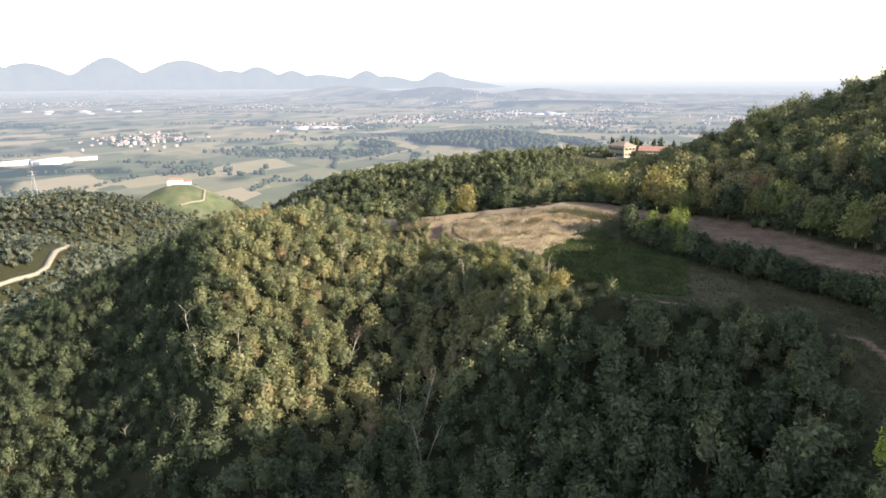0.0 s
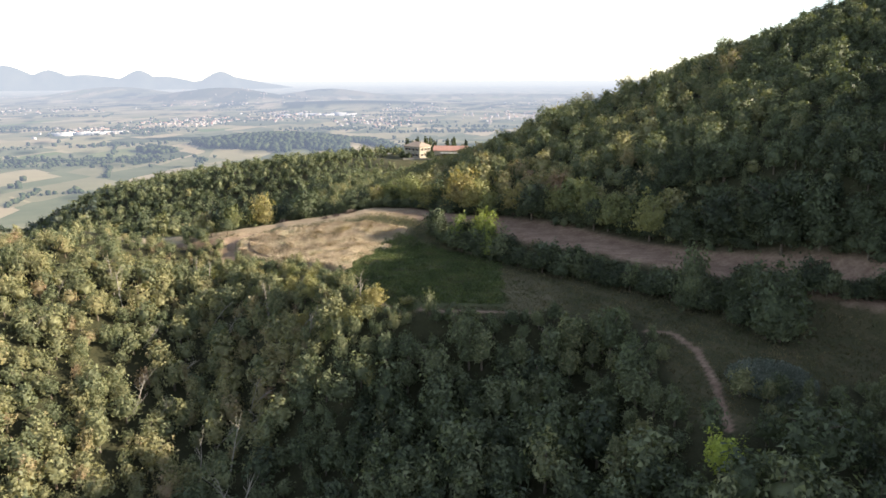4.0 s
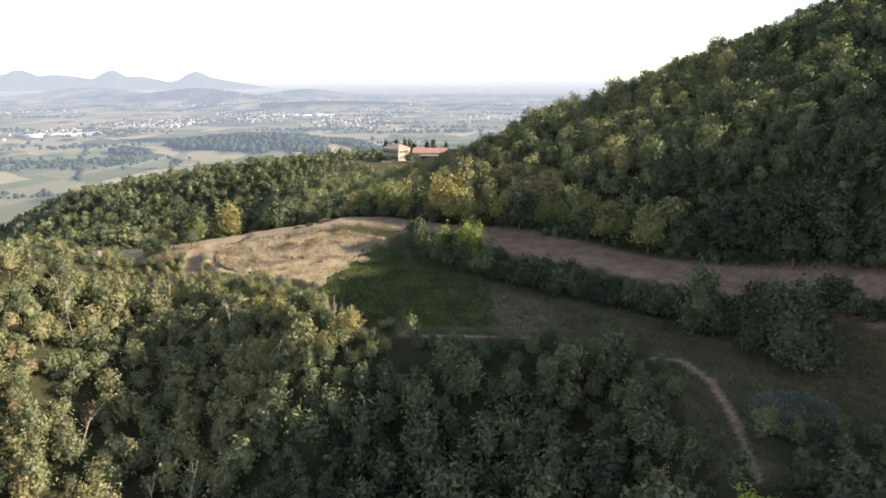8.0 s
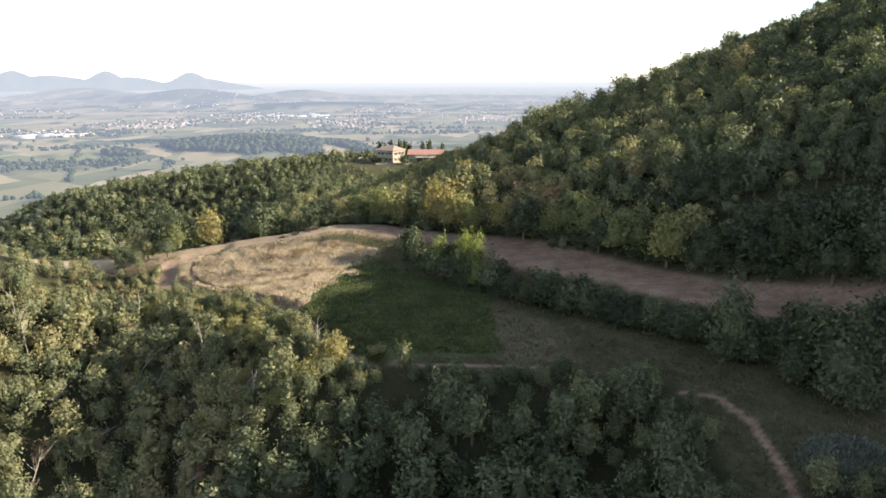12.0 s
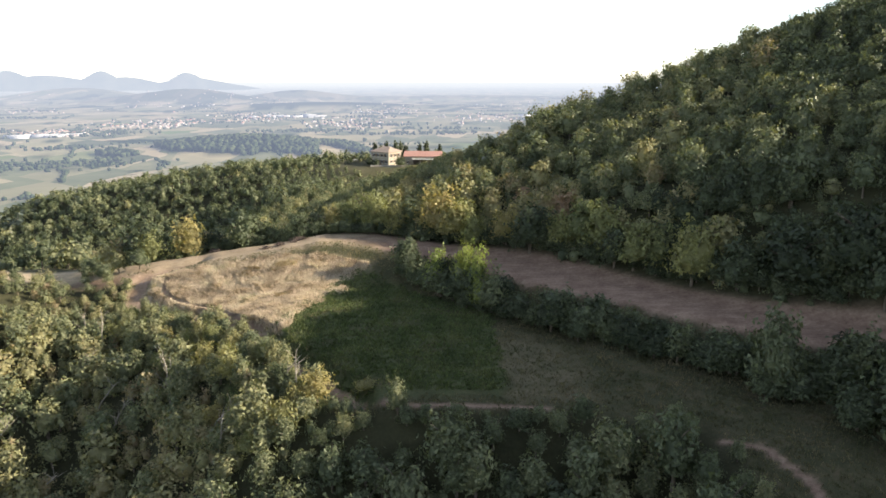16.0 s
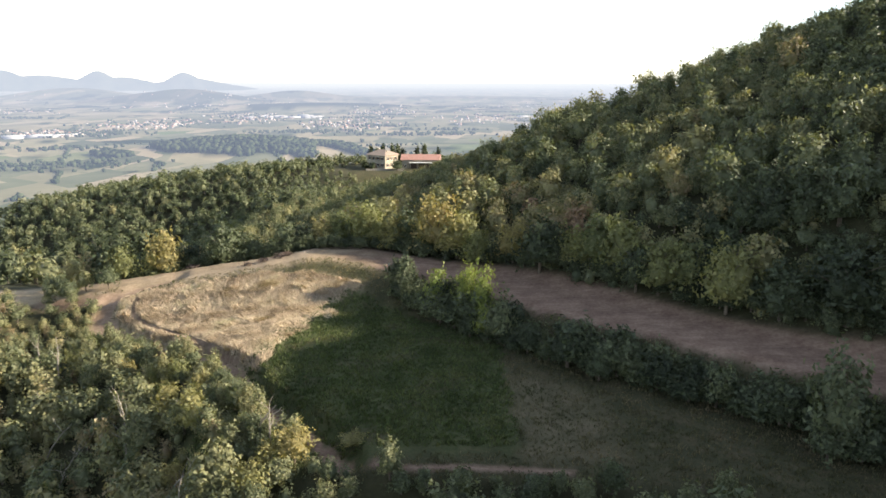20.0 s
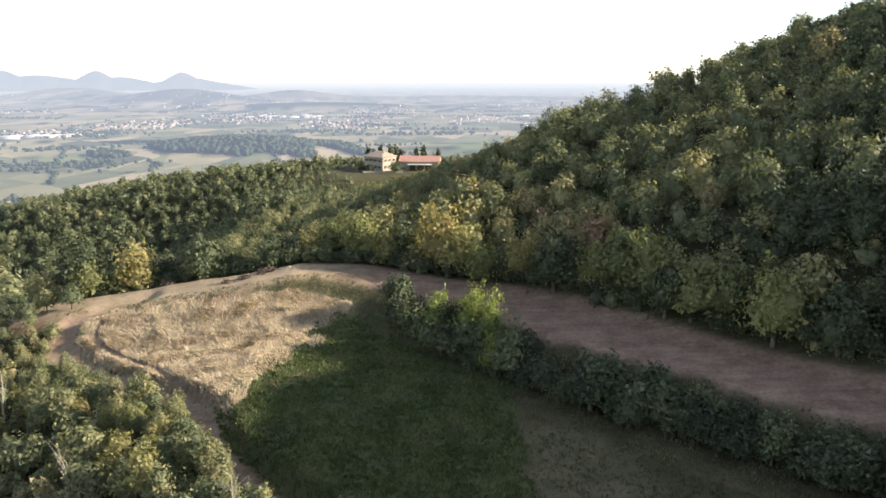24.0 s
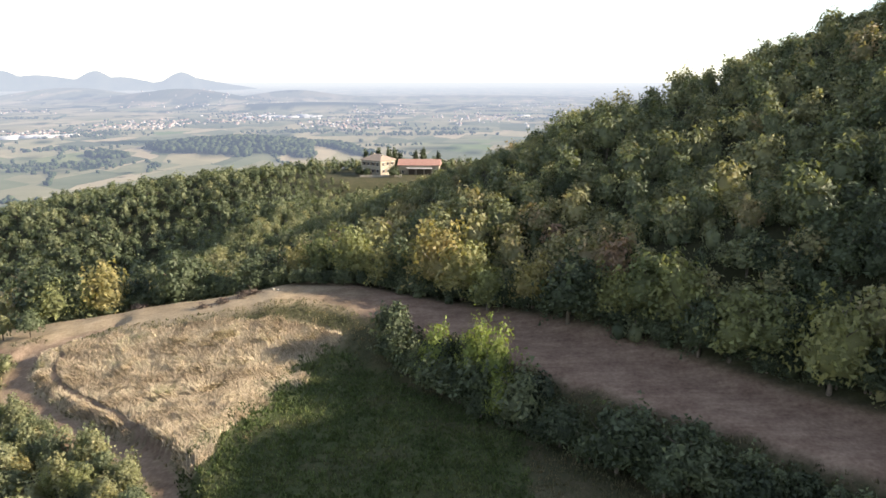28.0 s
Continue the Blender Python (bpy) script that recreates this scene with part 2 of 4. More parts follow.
def leaf_material(name, stops=LEAF_STOPS, object_random=0.0, through=0.3, spread=0.5):
    m, nt, out = nodes_of(name)
    geo = nt.nodes.new("ShaderNodeNewGeometry")
    t = attr(nt, "tint").outputs["Fac"]
    if object_random:
        info = nt.nodes.new("ShaderNodeObjectInfo")
        t = math_node(nt, "ADD", t, math_node(nt, "MULTIPLY", math_node(nt, "SUBTRACT", info.outputs["Random"], 0.5), object_random))
    t = math_node(nt, "ADD", t, math_node(nt, "MULTIPLY", math_node(nt, "SUBTRACT", geo.outputs["Random Per Island"], 0.5), 0.14))
    t = math_node(nt, "ADD", t, math_node(nt, "MULTIPLY", math_node(nt, "SUBTRACT", noise_node(nt, 0.5, 2), 0.5), 0.25), True)
    c = ramp(nt, t, stops)
    v = math_node(nt, "ADD", math_node(nt, "MULTIPLY", geo.outputs["Random Per Island"], spread), 1.0 - spread / 2)
    hsv = nt.nodes.new("ShaderNodeHueSaturation")
    nt.links.new(c, hsv.inputs["Color"])
    nt.links.new(v, hsv.inputs["Value"])
    d = add(nt, "ShaderNodeBsdfPrincipled", Roughness=0.55)
    d.inputs["Specular IOR Level"].default_value = 0.25
    tr = nt.nodes.new("ShaderNodeBsdfTranslucent")
    warm = mix(nt, 1.0, hsv.outputs[0], (1.3, 1.25, 0.5), "MULTIPLY")
    nt.links.new(hsv.outputs[0], d.inputs["Base Color"])
    nt.links.new(warm, tr.inputs["Color"])
    ms = add(nt, "ShaderNodeMixShader", Fac=through)
    nt.links.new(d.outputs[0], ms.inputs[1])
    nt.links.new(tr.outputs[0], ms.inputs[2])
    nt.links.new(ms.outputs[0], out.inputs[0])
    return m


def ground_material():
    m, nt, out = nodes_of("hillside_ground")
    cover = attr(nt, "cover")
    sep = nt.nodes.new("ShaderNodeSeparateColor")
    nt.links.new(cover.outputs["Color"], sep.inputs[0])
    fine, mid, big = noise_node(nt, 2.2, 5, 0.65), noise_node(nt, 0.35, 5, 0.6), noise_node(nt, 0.05, 3)
    tone = math_node(nt, "ADD", math_node(nt, "MULTIPLY", fine, 0.5), math_node(nt, "MULTIPLY", mid, 0.5))
    litter = ramp(nt, tone, ((0.3, (0.022, 0.024, 0.013)), (0.55, (0.040, 0.040, 0.020)), (0.75, (0.070, 0.060, 0.034))))
    grass = ramp(nt, tone, ((0.28, (0.030, 0.035, 0.017)), (0.5, (0.058, 0.056, 0.029)), (0.72, (0.118, 0.092, 0.058))))
    crop = ramp(nt, tone, ((0.28, (0.034, 0.046, 0.019)), (0.5, (0.060, 0.070, 0.028)), (0.75, (0.110, 0.098, 0.050))))
    straw = ramp(nt, tone, ((0.25, (0.20, 0.155, 0.098)), (0.5, (0.37, 0.295, 0.195)), (0.75, (0.50, 0.410, 0.290))))
    along_road = nt.nodes.new("ShaderNodeMapping")          # wheel ruts run with the road
    along_road.inputs["Rotation"].default_value = (0, 0, 0.717)
    along_road.inputs["Scale"].default_value = (0.09, 1.1, 1.0)
    nt.links.new(nt.nodes.new("ShaderNodeNewGeometry").outputs["Position"], along_road.inputs[0])
    ruts = noise_node(nt, 1.0, 4, 0.6, along_road.outputs[0])
    rutted = math_node(nt, "ADD", math_node(nt, "MULTIPLY", tone, 0.76), math_node(nt, "MULTIPLY", ruts, 0.24))
    dirt = ramp(nt, rutted, ((0.3, (0.085, 0.054, 0.040)), (0.48, (0.195, 0.130, 0.096)), (0.68, (0.340, 0.250, 0.188))))
    farm = ramp(nt, big, ((0.3, (0.065, 0.085, 0.050)), (0.5, (0.10, 0.115, 0.066)), (0.7, (0.16, 0.145, 0.095))))
    c = mix(nt, cover.outputs["Alpha"], litter, grass)
    c = mix(nt, sep.outputs[2], c, crop)
    c = mix(nt, sep.outputs[1], c, straw)
    c = mix(nt, sep.outputs[0], c, dirt)
    c = mix(nt, attr(nt, "farm").outputs["Fac"], c, farm)
    p = add(nt, "ShaderNodeBsdfPrincipled", Roughness=0.95)
    p.inputs["Specular IOR Level"].default_value = 0.15
    nt.links.new(c, p.inputs["Base Color"])
    bp = add(nt, "ShaderNodeBump", Strength=0.6, Distance=0.25)
    nt.links.new(noise_node(nt, 1.6, 6, 0.7), bp.inputs["Height"])
    nt.links.new(bp.outputs[0], p.inputs["Normal"])
    nt.links.new(p.outputs[0], out.inputs[0])
    return m




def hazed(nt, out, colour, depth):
    """The distance backdrop: a matt surface with bright haze painted over it as emission, by its depth."""
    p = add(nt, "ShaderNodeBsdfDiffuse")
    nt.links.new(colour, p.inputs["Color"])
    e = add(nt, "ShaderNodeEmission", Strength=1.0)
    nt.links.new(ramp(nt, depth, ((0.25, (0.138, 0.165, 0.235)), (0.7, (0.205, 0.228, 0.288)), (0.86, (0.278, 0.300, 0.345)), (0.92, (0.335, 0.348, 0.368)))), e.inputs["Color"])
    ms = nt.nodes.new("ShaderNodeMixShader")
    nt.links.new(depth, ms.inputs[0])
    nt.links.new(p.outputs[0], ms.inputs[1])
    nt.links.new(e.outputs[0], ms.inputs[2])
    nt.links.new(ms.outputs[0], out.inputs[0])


def plain_material():
    m, nt, out = nodes_of("hazy_plain")
    plan = attr(nt, "plan").outputs["Vector"]
    stretch = nt.nodes.new("ShaderNodeMapping")
    stretch.inputs["Rotation"].default_value = (0, 0, 0.35)
    stretch.inputs["Scale"].default_value = (0.0085, 0.0042, 0.0)
    nt.links.new(plan, stretch.inputs[0])
    v = nt.nodes.new("ShaderNodeTexVoronoi")
    v.distance = "CHEBYCHEV"
    v.inputs["Scale"].default_value = 1.0
    v.inputs["Randomness"].default_value = 0.75
    nt.links.new(stretch.outputs[0], v.inputs["Vector"])
    sep = nt.nodes.new("ShaderNodeSeparateColor")
    nt.links.new(v.outputs["Color"], sep.inputs[0])
    field = ramp(nt, sep.outputs[0], ((0.0, (0.08, 0.095, 0.055)), (0.3, (0.145, 0.158, 0.090)), (0.55, (0.21, 0.198, 0.120)), (0.75, (0.30, 0.26, 0.155)), (0.9, (0.38, 0.31, 0.21)), (1.0, (0.10, 0.15, 0.05))))
    rows = noise_node(nt, 0.01, 5, 0.7, plan)
    field = mix(nt, 0.2, field, ramp(nt, rows, ((0.3, (0.05, 0.07, 0.03)), (0.7, (0.33, 0.29, 0.18)))))
    wood = ramp(nt, noise_node(nt, 0.0016, 6, 0.62, plan), ((0.60, (0, 0, 0)), (0.63, (1, 1, 1))))
    c = mix(nt, math_node(nt, "MAXIMUM", wood, attr(nt, "wooded").outputs["Fac"]), field, (0.020, 0.034, 0.014))
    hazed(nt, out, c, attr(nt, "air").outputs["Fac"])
    return m


def mountain_material():
    m, nt, out = nodes_of("far_mountains")
    c = ramp(nt, noise_node(nt, 0.012, 6, 0.6), ((0.35, (0.035, 0.055, 0.03)), (0.65, (0.09, 0.10, 0.06))))
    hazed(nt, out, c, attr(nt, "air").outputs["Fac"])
    return m


M_GROUND, M_PLAIN, M_MOUNT = ground_material(), plain_material(), mountain_material()
M_LEAF = leaf_material("woodland_leaves")
# leaf colours greyed and blued so that the base colour carries distance haze
M_LEAF_VALE = leaf_material("hazed_valley_leaves", ((0.0, (0.050, 0.066, 0.062)), (0.35, (0.085, 0.102, 0.082)), (0.6, (0.135, 0.140, 0.100)), (1.0, (0.19, 0.155, 0.12))))
M_LIME = leaf_material("poplar_leaves", ((0.0, (0.13, 0.17, 0.050)), (0.5, (0.20, 0.23, 0.065)), (1.0, (0.31, 0.26, 0.070))), 0.3, 0.4)
M_GOLD = leaf_material("golden_leaves", ((0.0, (0.12, 0.140, 0.068)), (0.5, (0.205, 0.210, 0.092)), (0.85, (0.280, 0.240, 0.110)), (1.0, (0.30, 0.20, 0.10))), 0.25, 0.4)
M_LEAF_TREE = leaf_material("tree_leaves", object_random=0.22)
M_BARK = surface("bark", ((0.3, (0.06, 0.045, 0.032)), (0.7, (0.17, 0.135, 0.10))), 3.0)


# ---- mesh helpers ----
def quad_mesh(name, verts, quads, mats, index=None, tint=None):
    """A mesh of quads from arrays."""
    me = bpy.data.meshes.new(name)
    verts, quads = np.asarray(verts, np.float32), np.asarray(quads, np.int32)
    me.vertices.add(len(verts))
    me.vertices.foreach_set("co", verts.ravel())
    used = quads >= 0                      # a triangle has -1 in the fourth place
    flat = quads[used]
    me.loops.add(len(flat))
    me.loops.foreach_set("vertex_index", flat)
    me.polygons.add(len(quads))
    me.polygons.foreach_set("loop_start", np.concatenate(([0], np.cumsum(used.sum(1))[:-1])).astype(np.int32))
    for m in mats:
        me.materials.append(m)
    if index is not None:
        me.polygons.foreach_set("material_index", np.asarray(index, np.int32))
    if tint is not None:
        me.attributes.new("tint", "FLOAT", "POINT").data.foreach_set("value", np.asarray(tint, np.float32))
    me.update(calc_edges=True)
    return me


def part(name, bm, material, parent=None, label="", smooth=False):
    """Links a bmesh as one mesh object, under a thing or a part."""
    me = bpy.data.meshes.new(name)
    bm.to_mesh(me)
    bm.free()
    me.materials.append(material)
    if smooth:
        me.polygons.foreach_set("use_smooth", [True] * len(me.polygons))
    ob = new(name, me)
    if parent is not None:
        ob.parent = parent
    return tagged(ob, label)


# ---- ground: one sheet to the horizon ----
def build_ground():
    ahead = np.radians(np.linspace(-68, 86, 470))
    behind = np.radians(np.linspace(86, 292, 60))[1:-1]
    ang = np.concatenate((ahead, behind))
    rad = [0.03, 1.5, 3.0]
    while rad[-1] < 270:
        rad.append(rad[-1] + (0.9 if 40 < rad[-1] < 76 or 92 < rad[-1] < 150 else 1.8))
    while rad[-1] < 1000:
        rad.append(rad[-1] * 1.025)
    near_rings = len(rad)
    while rad[-1] < 65000:
        rad.append(rad[-1] * 1.045)
    rad = np.array(rad)
    R, A = np.meshgrid(rad, ang, indexing="ij")
    X, Y = EYE[0] + R * np.sin(A), EYE[1] + R * np.cos(A)
    Z = height(X, Y)
    real = np.stack((X, Y, Z), -1)
    world_pos = far_map(real)
    n = len(ang)

    def sheet(name, lo, hi, mat):
        P = world_pos[lo:hi].reshape(-1, 3)
        k = hi - lo
        i = np.arange(k - 1)[:, None] * n + np.arange(n)[None, :]
        j = np.arange(k - 1)[:, None] * n + (np.arange(n)[None, :] + 1) % n
        q = np.stack((i, i + n, j + n, j), -1).reshape(-1, 4)
        me = quad_mesh(name, P, q, [mat])
        me.polygons.foreach_set("use_smooth", [True] * len(q))
        return me, real[lo:hi].reshape(-1, 3)

    me, rp = sheet("ground", 0, near_rings, M_GROUND)
    x, y = rp[:, 0], rp[:, 1]
    cover = np.stack((dirt_mask(x, y), np.maximum(straw_mask(x, y), stubble_mask(x, y)), crop_mask(x, y), open_mask(x, y)), -1)
    me.attributes.new("cover", "FLOAT_COLOR", "POINT").data.foreach_set("color", cover.astype(np.float32).ravel())
    knoll = sm(85, 60, np.hypot(x + 574, y - 600))
    farm = np.maximum(sm(-95, -118, rp[:, 2]), knoll)
    me.attributes.new("farm", "FLOAT", "POINT").data.foreach_set("value", farm.astype(np.float32))
    tagged(new("ground", me), "hilltop field with dry straw, dirt track and wooded slopes", "ground", kind="structure")

    me, rp = sheet("backdrop", near_rings - 1, len(rad), M_PLAIN)
    D = np.hypot(rp[:, 0] - EYE[0], rp[:, 1] - EYE[1])
    me.attributes.new("plan", "FLOAT_VECTOR", "POINT").data.foreach_set("vector", (rp * (1, 1, 0)).astype(np.float32).ravel())
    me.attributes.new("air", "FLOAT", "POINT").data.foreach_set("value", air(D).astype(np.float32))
    wooded = sm(12, 20, rp[:, 2] - PLAIN + 16 * wave(rp[:, 0], rp[:, 1], 230, 43)) * sm(9000, 5000, D)
    me.attributes.new("wooded", "FLOAT", "POINT").data.foreach_set("value", wooded.astype(np.float32))
    tagged(new("backdrop_plain", me), "hazy patchwork plain of fields and woods", "plain", kind="structure")


# share of painted haze glow mixed over the colour at distance D
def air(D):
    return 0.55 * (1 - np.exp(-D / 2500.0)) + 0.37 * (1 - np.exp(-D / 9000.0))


# peaks on the skyline: degrees from +y, height above the eye in thousandths of the distance, width in degrees
PEAKS = ((-54, 24, 5.0), (-49.5, 21, 2.6), (-44.4, 29, 2.1), (-39.3, 26, 2.9), (-36, 12, 2.4), (-33.9, 17, 1.8), (-31.3, 12, 1.5), (-25.5, 12, 1.25), (-24.0, 4, 2.5), (-19.7, 10.5, 1.3), (-19.3, 3.5, 2.6), (-29, 6, 3))


def build_mountains():
    az = np.radians(np.linspace(-75, -11, 300))
    deg = np.degrees(az)
    top = np.full(len(az), -14.0)
    for a, h, w in PEAKS:
        top = np.maximum(top, -14 + (h + 14) * np.exp(-np.abs((deg - a) / w / 1.35) ** 1.7) + 0.35 * wave(deg, 0 * deg, 1.3, 31))
    rows = 14
    D = 17000.0
    verts = []
    for k in range(rows):
        f = k / (rows - 1)
        d = D - 3500 + 4500 * f
        z = EYE[2] + (top * sm(0, 1, f) - 13.5 * (1 - sm(0, 1, f))) * 0.001 * D * (1 + 0.05 * wave(deg * 3, 0 * deg + 9 * f, 2.0, 32) * (1 - f))
        verts.append(np.stack((EYE[0] + d * np.sin(az), EYE[1] + d * np.cos(az), z), -1))
    P = far_map(np.array(verts).reshape(-1, 3))
    n = len(az)
    i = np.arange(rows - 1)[:, None] * n + np.arange(n - 1)[None, :]
    q = np.stack((i, i + 1, i + n + 1, i + n), -1).reshape(-1, 4)
    me = quad_mesh("mountains", P, q, [M_MOUNT])
    me.polygons.foreach_set("use_smooth", [True] * len(q))
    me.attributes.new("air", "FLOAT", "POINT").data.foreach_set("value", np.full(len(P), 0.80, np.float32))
    tagged(new("backdrop_mountains", me), "pale blue chain of conical hills in haze", "mountains", kind="structure")


build_ground()
build_mountains()


# ---- trees ----
CUBE_V = np.array([(a, b, c) for a in (-1, 1) for b in (-1, 1) for c in (-1, 1)], float) / math.sqrt(3)
CUBE_Q = np.array(((0, 1, 3, 2), (4, 6, 7, 5), (0, 4, 5, 1), (2, 3, 7, 6), (0, 2, 6, 4), (1, 5, 7, 3)))


def rand_dirs(r, n):
    v = r.normal(size=(n, 3))
    return v / np.linalg.norm(v, axis=1)[:, None]


def ball_shape(level):
    bm = bmesh.new()
    bmesh.ops.create_icosphere(bm, subdivisions=level, radius=1.0)
    V = np.array([v.co for v in bm.verts])
    T = np.array([[v.index for v in f.verts] + [-1] for f in bm.faces])
    bm.free()
    return V, T


BALLS = {level: ball_shape(level) for level in (1, 2)}


def foliage(seed, n, radius, low, high, lobes, leaf, swell=0.42, body=2):
    """A crown: one closed, bulging body of twigs clothed in leaf sprays that follow its skin. Returns vertices and faces."""
    r = np.random.RandomState(seed)
    k = np.arange(lobes)
    up = 0.95 - 1.35 * (k + 0.5) / lobes + r.uniform(-0.1, 0.05, lobes)
    az = k * 2.4 + r.uniform(-0.5, 0.5, lobes)
    flank = np.sqrt(np.clip(1 - up * up, 0, 1))
    bulge = np.stack((flank * np.cos(az), flank * np.sin(az), up), -1)
    size = r.uniform(0.35, 1.0, lobes)
    wide = 1.15 / math.sqrt(lobes) * r.uniform(0.75, 1.25, lobes)
    half = (high - low) / 2
    axes = np.array((radius * r.uniform(0.88, 1.12), radius * r.uniform(0.88, 1.12), half))
    lean = r.normal(0, 0.12 * radius, 2)

    def skin(d):
        near = np.linalg.norm(d[:, None, :] - bulge[None], axis=2) / wide
        R = 1.0 - swell + swell * np.max(size * np.exp(-near ** 2 * 0.8), axis=1) * 1.25
        P = d * R[:, None] * axes
        tall = P[:, 2] / half
        P[:, :2] *= np.clip(1.0 + 0.18 * (0.2 - tall), 0.75, 1.2)[:, None]
        P[:, :2] += lean * tall[:, None]
        return P + (0, 0, low + half)

    d = rand_dirs(r, n)
    d[:, 2] = np.where(d[:, 2] < -0.6, -d[:, 2], d[:, 2])
    P = skin(d)
    middle = np.array((0, 0, low + half * 0.8))
    P = middle + (P - middle) * (0.74 + 0.46 * r.uniform(0, 1, n) ** 1.3)[:, None]
    nrm = d / axes * radius
    nrm = nrm / np.linalg.norm(nrm, axis=1)[:, None] + 0.9 * rand_dirs(r, n) + (0, 0, 0.2)
    nrm /= np.linalg.norm(nrm, axis=1)[:, None]
    u = np.cross(nrm, rand_dirs(r, n))
    u /= np.linalg.norm(u, axis=1)[:, None]
    w = np.cross(nrm, u)
    s = leaf * r.uniform(0.5, 1.5, n)
    a = (u * s[:, None])
    b = (w * (s * r.uniform(0.5, 1.0, n))[:, None])
    V = np.stack((P - a - 0.5 * b, P + a * r.uniform(0.6, 1.3, n)[:, None] - 0.5 * b, P + b + a * r.uniform(-0.6, 0.6, n)[:, None]), 1).reshape(-1, 3)
    Q = np.concatenate((np.arange(3 * n).reshape(-1, 3), np.full((n, 1), -1)), 1)
    B, T = BALLS[body]
    B = skin(B)
    B = middle + (B - middle) * r.uniform(0.52, 0.82, (len(B), 1))
    return np.concatenate((V, B)), np.concatenate((Q, np.where(T < 0, -1, T + 3 * n)))


def tube(pts, radii, sides=6):
    """A tapered tube through points, as quads."""
    pts = np.asarray(pts, float)
    V = []
    for i, p in enumerate(pts):
        t = pts[min(i + 1, len(pts) - 1)] - pts[max(i - 1, 0)]
        t /= np.linalg.norm(t)
        u = np.cross(t, (0.31, 0.95, 0.1))
        u /= np.linalg.norm(u)
        w = np.cross(t, u)
        for k in range(sides):
            a = 6.2832 * k / sides
            V.append(p + radii[i] * (math.cos(a) * u + math.sin(a) * w))
    Q = [(i * sides + k, i * sides + (k + 1) % sides, (i + 1) * sides + (k + 1) % sides, (i + 1) * sides + k) for i in range(len(pts) - 1) for k in range(sides)]
    return np.array(V), np.array(Q)


def join(pieces):
    V, Q, n = [], [], 0
    for v, q in pieces:
        V.append(v), Q.append(np.where(q < 0, -1, q + n))
        n += len(v)
    return np.concatenate(V), np.concatenate(Q)


def stems(seed, h, radius, limbs, thick):
    r = np.random.RandomState(seed)
    bend = r.uniform(-0.25, 0.25, 2)
    line = [(bend[0] * t * t, bend[1] * t * t, h * 0.8 * t) for t in (0, 0.3, 0.65, 1)]
    out = [tube([(0, 0, -0.6)] + line, [thick * 1.35, thick * 1.1, thick * 0.8, thick * 0.5, thick * 0.15], 6)]
    for k in range(limbs):
        t = r.uniform(0.3, 0.7)
        a = k * 2.4 + r.uniform(0, 0.8)
        b = np.array((bend[0] * t * t, bend[1] * t * t, h * 0.8 * t))
        e = b + (radius * 0.75 * math.cos(a), radius * 0.75 * math.sin(a), h * r.uniform(0.15, 0.35))
        out.append(tube([b, (b + e) / 2 + (0, 0, 0.15), e], [thick * 0.45, thick * 0.3, thick * 0.08], 4))
    return join(out)


def scatter(name, label, spots, protos, mat, seed, stem=True):
    """Joins many trees into one woodland mesh. spots: rows of x, y, z, scale, tint."""
    r = np.random.RandomState(seed)
    V, Q, T, I, n = [], [], [], [], 0
    for x, y, z, s, tint in spots:
        pv, pq, pi = protos[r.randint(len(protos))]
        a = r.uniform(0, 6.283)
        c, si = math.cos(a), math.sin(a)
        k = np.array(((c, -si, 0), (si, c, 0), (0, 0, 1))) * (s * np.array((1, 1, r.uniform(0.72, 1.2))))[None, :]
        V.append(pv @ k.T + (x, y, z))
        Q.append(np.where(pq < 0, -1, pq + n))
        T.append(np.full(len(pv), tint))
        I.append(pi)
        n += len(pv)
    me = quad_mesh(name, np.concatenate(V), np.concatenate(Q), [mat, M_BARK], np.concatenate(I), np.concatenate(T))
    return tagged(new(name, me), label, "woodland", kind="stuff")


def proto(seed, n, radius, h, lobes, leaf, swell=0.42, body=2, low=-0.13):
    f = foliage(seed, n, radius, h * low, h, lobes, leaf, swell, body)
    t = tube([(0, 0, -1.0), (0.1, 0, h * 0.35), (0, 0.1, h * 0.7)], [0.16, 0.12, 0.05], 4)
    V, Q = join((f, t))
    return V, Q, np.concatenate((np.zeros(len(f[1])), np.ones(len(t[1]))))


def spots_in(seed, x0, x1, y0, y1, step, keep, tint, size):
    r = np.random.RandomState(seed)
    gx, gy = np.meshgrid(np.arange(x0, x1, step), np.arange(y0, y1, step))
    gx = gx + step * r.uniform(-0.42, 0.42, gx.shape) + (np.arange(gx.shape[0]) % 2)[:, None] * step / 2
    gy = gy + step * r.uniform(-0.42, 0.42, gy.shape)
    x, y = gx.ravel(), gy.ravel()
    ok = keep(x, y) > 0.5
    x, y = x[ok], y[ok]
    s = size(x, y) * np.clip(r.normal(1, 0.22, len(x)), 0.55, 1.4)
    t = np.clip(tint(x, y) + r.normal(0, 0.13, len(x)), 0, 1)
    return np.stack((x, y, height(x, y) - 0.2, s, t), -1)


NEAR = [proto(40 + k, 400, 2.0 + 0.28 * (k % 3), 4.7 + 0.8 * (k % 2), 9 + k % 4, 0.205, 0.52, 1) for k in range(9)]
MID = [proto(50 + k, 470, 2.45 + 0.3 * (k % 3), 5.9 + 0.7 * (k % 2), 10 + k % 4, 0.25, 0.46, 1) for k in range(9)]
FAR = [proto(60 + k, 100, 2.6 + 0.3 * (k % 2), 6.4, 7, 0.45, 0.45, 1) for k in range(6)]
LOW = [proto(65 + k, 240, 2.4 + 0.3 * (k % 2), 5.6, 8, 0.21, 0.45, 1, -0.4) for k in range(5)]
